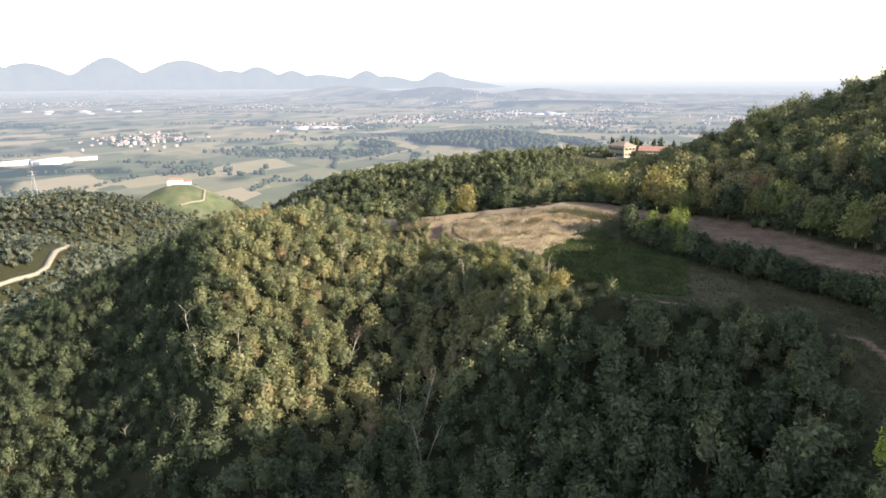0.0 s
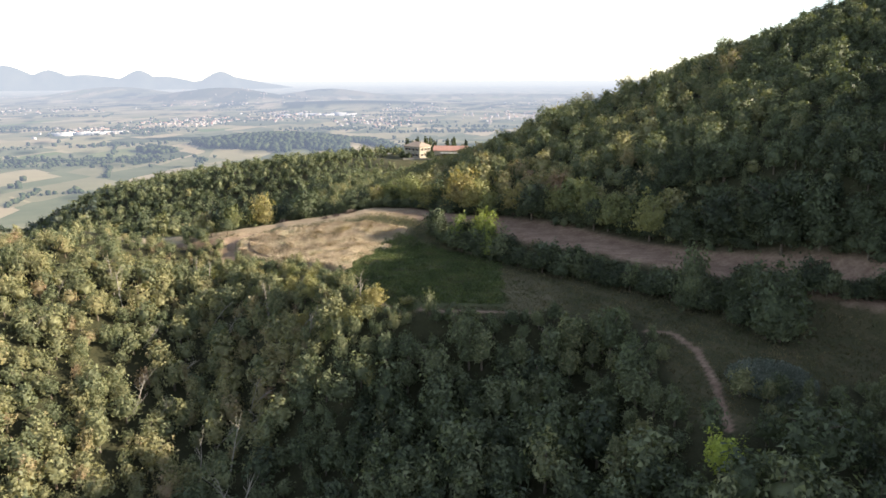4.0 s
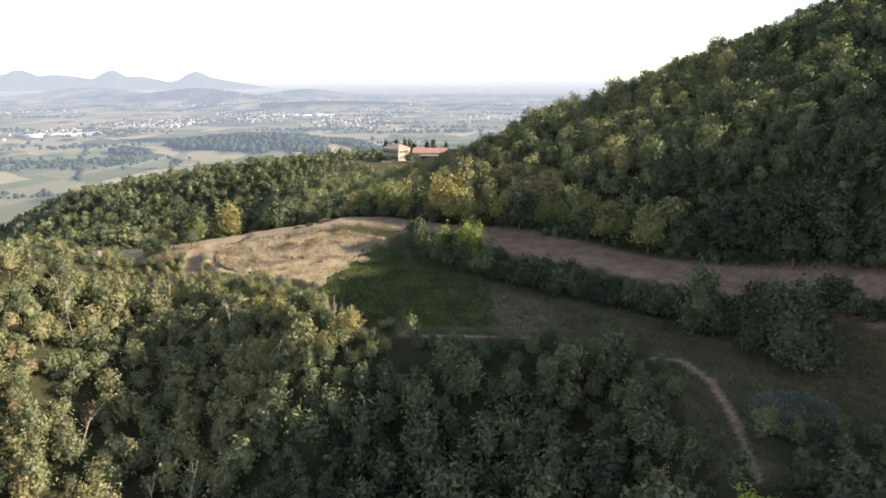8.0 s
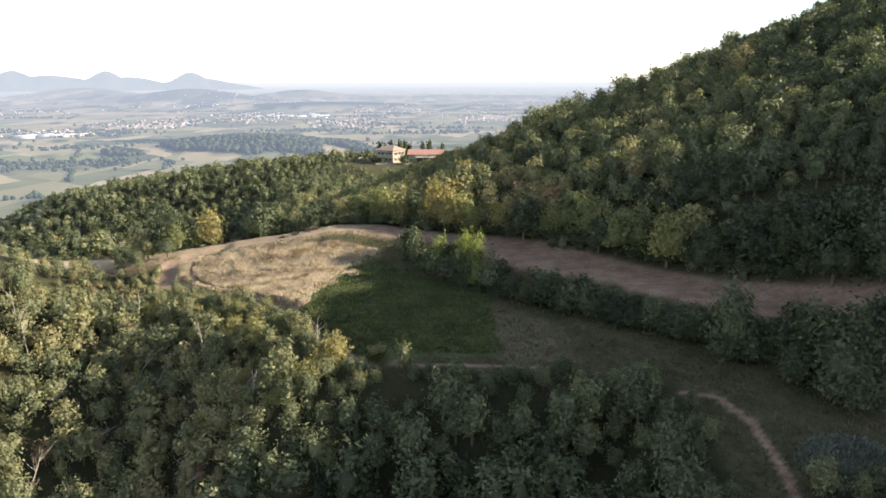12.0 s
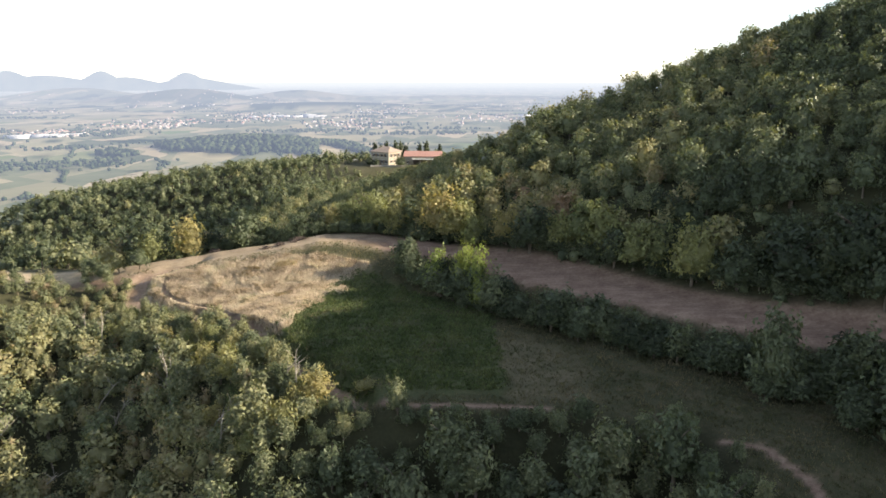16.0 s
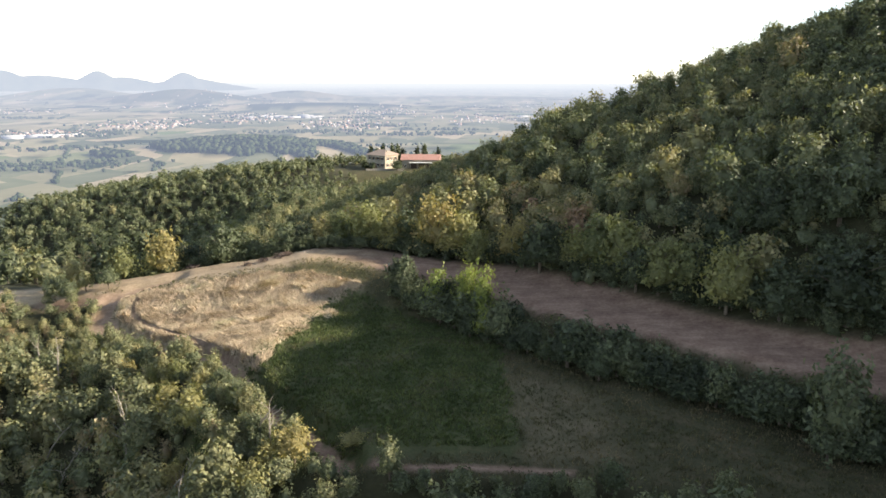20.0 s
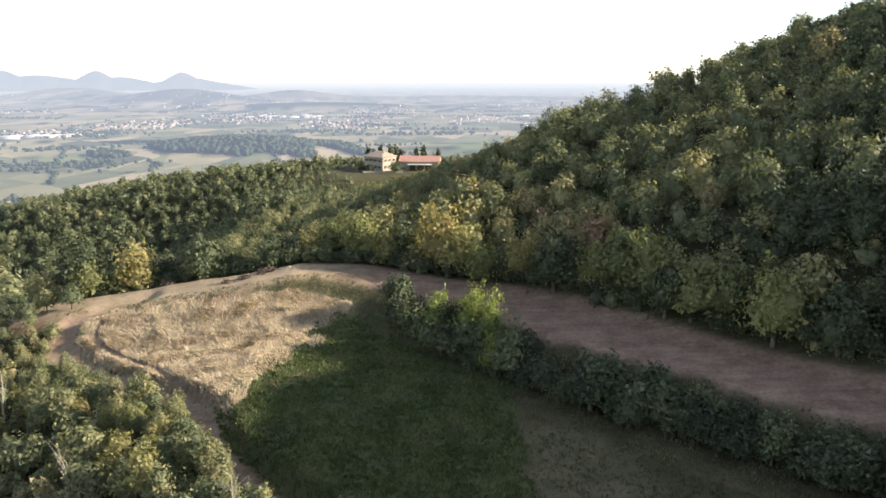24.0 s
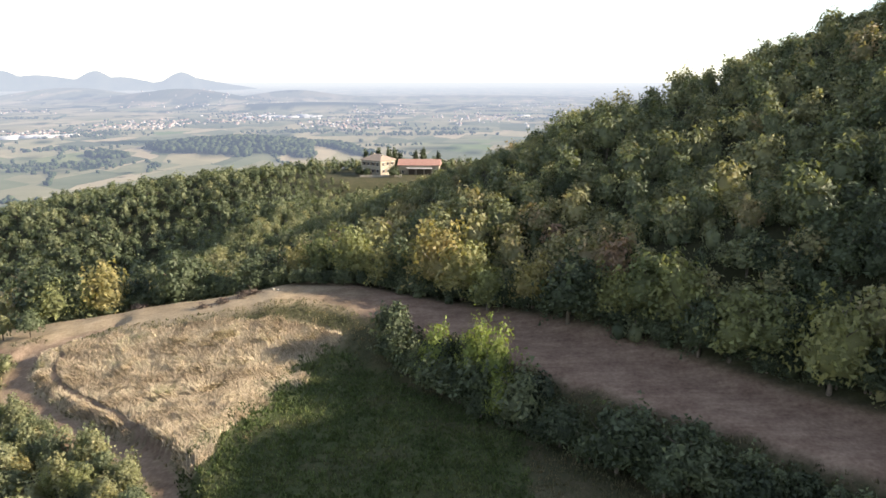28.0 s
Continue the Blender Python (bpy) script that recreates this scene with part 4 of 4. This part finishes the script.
def hip_roof(w, d, z0, rise, ridge_half, over=0.6, thick=0.22):
    """A roof slab with eaves: hipped, or gabled where the ridge is as long as the house."""
    bm = bmesh.new()
    a, b = w / 2 + over, d / 2 + over
    ring = []
    for dz in (0.0, thick):
        ring.append([bm.verts.new((sx * a, sy * b, z0 + dz)) for sx, sy in ((-1, -1), (1, -1), (1, 1), (-1, 1))])
    r0, r1 = bm.verts.new((-ridge_half, 0, z0 + rise + thick)), bm.verts.new((ridge_half, 0, z0 + rise + thick))
    lo, hi = ring
    bm.faces.new(lo[::-1])
    for i in range(4):
        bm.faces.new((lo[i], lo[(i + 1) % 4], hi[(i + 1) % 4], hi[i]))
    bm.faces.new((hi[0], hi[1], r1, r0))
    bm.faces.new((hi[2], hi[3], r0, r1))
    bm.faces.new((hi[1], hi[2], r1))
    bm.faces.new((hi[3], hi[0], r0))
    return bm


def window(parent, axis, at, c, z, w=1.0, h=1.4, open_shutters=True):
    """A window on a wall: axis 'y' on the wall y=at, else x=at; c along the wall."""
    s = 1 if at > 0 else -1

    def slab(u0, u1, z0, z1, t0, t1):
        lo, hi = sorted((at + s * t0, at + s * t1))
        return box(u0, u1, lo, hi, z0, z1) if axis == "y" else box(lo, hi, u0, u1, z0, z1)

    win = part("window", slab(c - w / 2 - 0.1, c + w / 2 + 0.1, z - 0.1, z + h + 0.1, 0.003, 0.07), M_WHITE, parent, "window with brown shutters")
    part("pane", slab(c - w / 2, c + w / 2, z, z + h, 0.073, 0.09), M_GLASS, win)
    part("sill", slab(c - w / 2 - 0.2, c + w / 2 + 0.2, z - 0.22, z - 0.11, 0.003, 0.16), M_STONE, win)
    if open_shutters:
        for side in (-1, 1):
            u = c + side * (w / 2 + 0.1 + w / 4)
            part("shutter", slab(u - w / 4 + 0.01, u + w / 4 - 0.01, z - 0.05, z + h + 0.05, 0.075, 0.12), M_SHUTTER, win)


def farmhouse(x, y, turn):
    base = tagged(new("farmhouse"), "two-storey cream farmhouse with hipped tile roof on the saddle", "house")
    w, d, e = 11.5, 9.5, 6.0
    part("wall", box(-w / 2, w / 2, -d / 2, d / 2, -1.5, e), M_CREAM, base, "cream rendered wall")
    part("roof", hip_roof(w, d, e + 0.003, 2.4, 1.8), M_TILE, base, "weathered terracotta tile roof")
    part("chimney", bevelled(box(-3.6, -2.9, 0.6, 1.4, e + 0.9, e + 2.9), 0.05), M_CREAM, base)
    part("chimney", bevelled(box(3.0, 3.6, -1.2, -0.6, e + 0.7, e + 2.5), 0.05), M_CREAM, base)
    for z in (0.9, 3.9):
        for c in (-3.9, -1.3, 1.3, 3.9):
            window(base, "y", -d / 2, c, z)
        for c in (-2.8, 0.0, 2.8):
            window(base, "x", w / 2, c, z)
            window(base, "x", -w / 2, c, z)
    door = part("door", box(-0.6, 0.6, -d / 2 - 0.1, -d / 2 - 0.004, -1.0, 1.15), M_SHUTTER, base, "brown front door")
    part("door_handle", box(0.35, 0.42, -d / 2 - 0.16, -d / 2 - 0.103, 0.0, 0.12), M_STONE, door)
    base.matrix_basis = pose(x, y, -0.6, 0, 0, turn)


def barn(x, y, turn):
    base = tagged(new("barn"), "long low barn with red tile roof and open porch", "barn")
    w, d, e = 18.0, 8.0, 3.9
    part("wall", box(-w / 2, w / 2, -d / 2, d / 2, -1.5, e), M_CREAM, base, "sunlit cream end walls")
    part("roof", hip_roof(w, d, e + 0.003, 2.3, w / 2 + 0.55), M_RED, base, "red tile gable roof")
    part("porch_roof", box(-5.2, 6.0, -d / 2 - 2.2, -d / 2 - 0.005, 2.75, 2.95), M_WHITE, base, "white flat porch roof")
    for c in (-5.0, -1.3, 2.2, 5.8):
        part("porch_post", box(c - 0.1, c + 0.1, -d / 2 - 2.1, -d / 2 - 1.9, -1.5, 2.745), M_DARKWOOD, base)
    for c in (-3.2, 0.5, 4.0):
        part("barn_door", box(c - 1.4, c + 1.4, -d / 2 - 0.09, -d / 2 - 0.004, -1.4, 2.4), M_DARKWOOD, base, "dark boarded barn door")
    for c in (-7.2, 7.4):
        window(base, "y", -d / 2, c, 0.6, 0.9, 1.1)
    base.matrix_basis = pose(x, y, -0.9, 0, 0, turn)


farmhouse(-29.0, 314.0, -37.0)
barn(-10.5, 316.0, -4.0)
yard_wall = tagged(new("garden_wall"), "low pale stone wall along the farmyard", "wall")
for k in range(9):
    part("stone_block", bevelled(box(-9 + 2.0 * k, -7.03 + 2.0 * k, -0.22, 0.22, -0.8, 0.75 + 0.06 * (k % 3)), 0.05), M_STONE, yard_wall)
yard_wall.matrix_basis = pose(-27, 303.5, -0.9, 0, 0, 2)
yard_trees = ((-36.5, 306, 0.9, 0.9, DUSK[0], "round dark evergreen tree in front of the farmhouse"), (-21.5, 303.5, 1.15, 0.75, DUSK[1], "wide round tree between house and barn"), (-33, 305.0, 0.7, 1.0, DUSK[0], "dark evergreen tree beside the farmhouse"))
for x, y, s, tall, k, label in yard_trees:
    plant("garden_tree", label, "tree", "trees round the farm", k, x, y, s, rng.uniform(0, 6.28), tall)
PINE = tree_kind(140, 420, 1.7, 10.5, 12, 0.42, 0.06, 0.02, 5)
for x, y, s in ((-36, 330, 1.05), (-33, 327, 0.95), (-30.5, 331, 1.1), (-25, 329, 1.15), (-22.5, 332, 1.1), (-20, 328, 0.95), (-13, 330, 1.0), (-9.5, 333, 1.1), (-2, 335, 0.9)):
    plant("cypress", "dark green cypress behind the farm buildings", "tree", "cypresses behind the farm", PINE, x, y, s, rng.uniform(0, 6.28), 1.05)

# brushwood heaps on the upper road
M_TWIG = surface("dry_twigs", ((0.3, (0.045, 0.032, 0.026)), (0.7, (0.13, 0.095, 0.075))), 5.0)


def brush_heap(x, y, length, h, turn, seed, label):
    base = tagged(new("brushwood_heap"), label, "brushwood", "brushwood heaps on the dirt road")
    r = np.random.RandomState(seed)
    pieces = []
    for k in range(int(46 * length / 3)):
        c = np.array((r.uniform(-length / 2, length / 2), r.normal(0, 0.45), 0))
        c[2] = abs(r.normal(0, 0.35)) * h * (1 - (2 * c[0] / length) ** 2 * 0.7)
        dv = rand_dirs(r, 1)[0] * (1.2, 1, 0.45) * r.uniform(0.4, 0.95)
        pieces.append(tube([c - dv, c + r.normal(0, 0.06, 3), c + dv], [0.05, 0.04, 0.02], 4))
    V, Q = join(pieces)
    new("branches", quad_mesh("branches", V, Q, [M_TWIG])).parent = base
    V, Q = foliage(seed, 160, 1.0, -0.1, h * 0.8, 5, 0.16)
    V = V * (length / 2.4, 0.75, 1)
    new("dead_leaves", quad_mesh("dead_leaves", V, Q, [M_TWIG])).parent = base
    base.matrix_basis = pose(x, y, float(height(x, y)), 0, 0, turn)


for k, (x, y, length, h, turn) in enumerate(((-50.0, 110.6, 3.2, 1.2, 10), (-30.6, 106.4, 4.2, 1.2, 28), (-34.2, 104.2, 2.2, 0.9, 15), (-36.9, 103.0, 1.8, 0.8, 0))):
    brush_heap(x, y, length, h, turn, 400 + k, "heap of dark dry brushwood on the dirt road")
# cut stones beside the track
for k, (x, y) in enumerate(((-54.2, 99.0), (-53.4, 97.6), (-53.9, 96.5), (-27.0, 107.0), (-26.0, 106.2))):
    bm = bmesh.new()
    bmesh.ops.create_icosphere(bm, subdivisions=2, radius=0.18)
    r = np.random.RandomState(500 + k)
    for v in bm.verts:
        v.co = Vector((v.co.x * 1.3, v.co.y, v.co.z * 0.7)) * (1 + 0.18 * noise.noise(v.co * 3 + Vector((k, 0, 0))))
    ob = part("boulder", bm, M_STONE)
    tagged(ob, "pale limestone boulder beside the dirt track", "stone", "boulders by the track")
    ob.matrix_basis = pose(x, y, float(height(x, y)) + 0.1, 0, 0, 70 * k)
# grey bramble patch below the path
scr = field_spots(240, 2600, (38, 50, 8, 19), lambda x, y: sm(6.2, 4.0, np.hypot((x - 44) * 0.9, y - 13.2)))
tufts("bramble_patch", "low grey-green bramble patch beside the path", scr, 7, 0.55, 0.13, leaf_material("bramble_leaves", ((0.0, (0.07, 0.085, 0.065)), (1.0, (0.20, 0.22, 0.19))), 0, 0.15, 0.8), 241)


# ---- valley: lane, farm, pylon ----
def lane(name, label, pts, width, lift, mat):
    pts = np.array(along(pts, 6.0))
    d = np.gradient(pts, axis=0)
    nrm = np.stack((-d[:, 1], d[:, 0]), -1) / np.hypot(d[:, 0], d[:, 1])[:, None]
    L, Rr = pts + nrm * width / 2, pts - nrm * width / 2
    z = np.maximum(height(L[:, 0], L[:, 1]), height(Rr[:, 0], Rr[:, 1])) + lift
    V = np.concatenate((np.c_[L, z], np.c_[Rr, z], np.c_[Rr, z - 2 * lift - 0.8], np.c_[L, z - 2 * lift - 0.8]))
    n = len(pts)
    Q = [(a * n + i, b * n + i, b * n + i + 1, a * n + i + 1) for i in range(n - 1) for a, b in ((0, 1), (1, 2), (2, 3), (3, 0))]
    tagged(new(name, quad_mesh(name, V, Q, [mat])), label, "lane", kind="structure")


M_LANE = surface("white_gravel", ((0.3, (0.19, 0.17, 0.135)), (0.7, (0.29, 0.265, 0.215))), 0.3)
lane("road_valley", "pale gravel lane climbing through the valley wood", VALE_LANE, 4.2, 0.6, M_LANE)
lane("road_farm", "pale gravel lane curving round the hillside vineyard", ((-540, 560), (-528, 585), (-545, 612), (-575, 612)), 3.2, 0.3, M_LANE)
lane("road_farm_drive", "pale gravel drive up to the small farm", ((-640, 560), (-642, 585), (-625, 605), (-600, 612)), 3.2, 0.3, M_LANE)


def small_farm(x, y):
    base = tagged(new("valley_farm"), "small white farm on a green knoll", "house")
    part("wall", box(-9, 9, -5, 5, -3, 6.2), M_WHITE, base)
    part("roof", hip_roof(18, 10, 6.203, 2.6, 5.0), M_RED, base, "terracotta roof")
    part("annex", box(9.01, 18, -4, 4, -3, 3.6), M_WHITE, base)
    part("annex_roof", hip_roof(8, 8, 3.603, 1.6, 2.5), M_RED, base).location = (14.2, 0, 0)
    for c in (-6, -2, 2, 6):
        for z in (0.8, 3.8):
            window(base, "y", -5, c, z, 1.1, 1.5, False)
    base.matrix_basis = pose(x, y, float(height(x, y)) - 0.2, 0, 0, 35)


small_farm(-583, 606)
M_STEEL = surface("galvanised_steel", ((0.3, (0.32, 0.33, 0.34)), (0.7, (0.45, 0.46, 0.47))), 1.0, 0.5, 0.1, metal=0.6)


def pylon(x, y, h):
    base = tagged(new("power_pylon"), "grey lattice power pylon above the valley wood", "pylon")
    for sx in (-1, 1):
        for sy in (-1, 1):
            V, Q = tube([(sx * 3.2, sy * 3.2, -2), (sx * 0.7, sy * 0.7, h * 0.75), (0, 0, h)], [0.22, 0.18, 0.12], 4)
            new("leg", quad_mesh("leg", V, Q, [M_STEEL])).parent = base
    for k in range(6):
        z0, z1 = h * 0.12 * k, h * 0.12 * (k + 1)
        w0, w1 = 3.2 - 2.5 * z0 / (h * 0.75), 3.2 - 2.5 * z1 / (h * 0.75)
        for s in (-1, 1):
            for axis in (0, 1):
                a, b = np.array((-w0, s * w0, z0)), np.array((w1, s * w1, z1))
                if axis:
                    a, b = a[[1, 0, 2]], b[[1, 0, 2]]
                V, Q = tube([a, b], [0.1, 0.1], 4)
                new("brace", quad_mesh("brace", V, Q, [M_STEEL])).parent = base
    for z in (h * 0.72, h * 0.82, h * 0.92):
        V, Q = tube([(-5, 0, z), (0, 0, z + 0.4), (5, 0, z)], [0.1, 0.2, 0.1], 4)
        new("crossarm", quad_mesh("crossarm", V, Q, [M_STEEL])).parent = base
    base.matrix_basis = pose(x, y, float(height(x, y)), 0, 0, 40)


pylon(-606, 430, 30)


# ---- the plain: villages, sheds and tree rows in the haze ----
def hazed_paint(name, stops):
    m, nt, out = nodes_of(name)
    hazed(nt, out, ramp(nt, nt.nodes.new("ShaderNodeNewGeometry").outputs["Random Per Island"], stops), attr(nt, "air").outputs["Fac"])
    return m


# these distant colours have the haze glow mixed in as well
M_VWALL = hazed_paint("village_walls", ((0.0, (0.28, 0.25, 0.21)), (0.7, (0.40, 0.36, 0.31)), (1.0, (0.62, 0.58, 0.53))))
M_VROOF = hazed_paint("village_roofs", ((0.0, (0.35, 0.16, 0.11)), (0.5, (0.45, 0.25, 0.18)), (1.0, (0.38, 0.33, 0.30))))
M_SHED = hazed_paint("pale_sheds", ((0.0, (0.36, 0.36, 0.36)), (1.0, (0.60, 0.58, 0.55))))
M_FTREE = hazed_paint("plain_trees", ((0.0, (0.030, 0.046, 0.024)), (1.0, (0.070, 0.085, 0.042))))


def polar(az, D):
    return EYE[0] + D * np.sin(np.radians(az)), EYE[1] + D * np.cos(np.radians(az))


def house_shape(w, d, h, rise):
    V = [(-w, -d, -3), (w, -d, -3), (w, d, -3), (-w, d, -3), (-w, -d, h), (w, -d, h), (w, d, h), (-w, d, h), (-w, 0, h + rise), (w, 0, h + rise)]
    Q = [(0, 1, 5, 4), (1, 2, 6, 5), (2, 3, 7, 6), (3, 0, 4, 7), (5, 6, 9, 9), (7, 4, 8, 8)]
    R = [(4, 5, 9, 8), (6, 7, 8, 9)]
    return np.array(V, float), Q, R


def settlement(name, label, spots, mat_wall, mat_roof, category):
    """spots: rows of x, y, half width, half depth, height, rise, turn."""
    V, Q, I, A, n = [], [], [], [], 0
    for x, y, w, d, h, rise, a in spots:
        v, q, rf = house_shape(w, d, h, rise)
        c, s = math.cos(a), math.sin(a)
        p = np.stack((x + c * v[:, 0] - s * v[:, 1], y + s * v[:, 0] + c * v[:, 1], v[:, 2] + float(height(x, y))), -1)
        fix = list(q[:4])
        # gable ends as narrow quads with a middle eave point
        p = np.concatenate((p, [(p[5] + p[6]) / 2, (p[7] + p[4]) / 2]))
        fix += [(5, 10, 6, 9), (7, 11, 4, 8)]
        V.append(p)
        Q += [tuple(k + n for k in f) for f in fix + rf]
        I += [0] * len(fix) + [1] * len(rf)
        A += [float(air(math.hypot(x, y + 40)))] * len(p)
        n += len(p)
    me = quad_mesh(name, far_map(np.concatenate(V)), Q, [mat_wall, mat_roof], I)
    me.attributes.new("air", "FLOAT", "POINT").data.foreach_set("value", np.array(A, np.float32))
    tagged(new(name, me), label, category, kind="stuff")


# villages: degrees from +y, distance, spread across in degrees, spread in depth, houses
TOWNS = ((-42.5, 2500, 4.5, 260, 190), (-29, 3000, 4.0, 220, 120), (-22, 3500, 5.0, 400, 170), (-15, 3900, 4.0, 500, 150), (-8, 3300, 4.5, 420, 150), (-5, 4600, 4.5, 400, 90), (-34, 5200, 8, 500, 110), (-48, 6500, 8, 900, 130), (-18, 6200, 12, 900, 160), (3, 3800, 5, 700, 120), (-38, 9000, 14, 1800, 150), (8, 6000, 7, 1500, 110))
r = np.random.RandomState(600)
spots = []
for az, D, wa, wd, count in TOWNS:
    for k in range(int(count * 0.62)):
        x, y = polar(az + r.normal(0, wa / 2.6), D + r.normal(0, wd / 2))
        spots.append((x, y, r.uniform(4, 7.5), r.uniform(3, 5), r.uniform(3, 6.5), r.uniform(1.5, 2.6), r.uniform(0, 3.1)))
settlement("village", "hazy villages of pale houses with terracotta roofs", spots, M_VWALL, M_VROOF, "village")
spots = []
for az, D, wa, wd, count in ((-49.5, 1900, 4.0, 40, 14), (-30, 2850, 3.2, 60, 12), (-11.5, 4000, 3.2, 120, 14), (10, 4200, 4.0, 400, 10), (-46, 4800, 6, 300, 10)):
    for k in range(count):
        x, y = polar(az + r.normal(0, wa / 2.6), D + r.normal(0, wd / 2))
        spots.append((x, y, r.uniform(16, 36), r.uniform(7, 11), r.uniform(6, 9), 1.0, radians(-az) + r.normal(0, 0.15)))
settlement("industrial_sheds", "long white industrial sheds on the plain", spots, M_SHED, M_SHED, "sheds")


def plain_trees():
    r = np.random.RandomState(700)
    P = []
    for k in range(110):                                   # tree rows along lanes and ditches
        az, D = r.uniform(-54, 22), 1150 * math.exp(r.uniform(0, 2.0))
        x, y = polar(az, D)
        a = r.choice((0.35, 1.92)) + r.normal(0, 0.12)
        L = r.uniform(80, 420)
        for t in np.arange(-L / 2, L / 2, r.uniform(10, 22)):
            P.append((x + math.cos(a) * t + r.normal(0, 3), y + math.sin(a) * t + r.normal(0, 3), r.uniform(1.8, 4)))
    for k in range(26):                                    # copses
        az, D = r.uniform(-54, 22), 1300 * math.exp(r.uniform(0, 1.4))
        x, y = polar(az, D)
        for j in range(45):
            P.append((x + r.normal(0, 90), y + r.normal(0, 35), r.uniform(3, 5)))
    for az, D, wa, wd, count in TOWNS[:8]:                 # gardens
        for k in range(count // 2):
            x, y = polar(az + r.normal(0, wa / 2.4), D + r.normal(0, wd / 1.8))
            P.append((x, y, r.uniform(2.5, 4.5)))
    x, y = np.meshgrid(np.arange(-1000, -170, 14.0), np.arange(1650, 2260, 16.0))
    x, y = (x + r.normal(0, 5, x.shape)).ravel(), (y + r.normal(0, 5, y.shape)).ravel()
    ok = valley(x, y) - PLAIN + 16 * wave(x, y, 230, 43) > 16
    P += [(a, b, 6.5) for a, b in zip(x[ok], y[ok])]
    P = np.array(P)
    n = len(P)
    z = height(P[:, 0], P[:, 1])
    lump = []
    for k in range(2):
        m = r.normal(0, 0.25, (n, 8, 3))
        off = np.stack((r.normal(0, 0.4, n), r.normal(0, 0.4, n), 0.75 + 0.5 * k + 0 * z), -1)[:, None, :]
        lump.append((CUBE_V[None] * 1.35 + m + off) * P[:, 2][:, None, None])
    V = np.stack(lump, 1) + np.stack((P[:, 0], P[:, 1], z), -1)[:, None, None, :]
    V = V.reshape(-1, 3)
    Q = (CUBE_Q[None] + 8 * np.arange(2 * n)[:, None, None]).reshape(-1, 4)
    me = quad_mesh("plain_trees", far_map(V), Q, [M_FTREE])
    A = np.repeat(air(np.hypot(P[:, 0], P[:, 1] + 40)), 16)
    me.attributes.new("air", "FLOAT", "POINT").data.foreach_set("value", A.astype(np.float32))
    tagged(new("plain_trees", me), "hazy tree rows and copses on the plain", "trees", kind="stuff")


plain_trees()
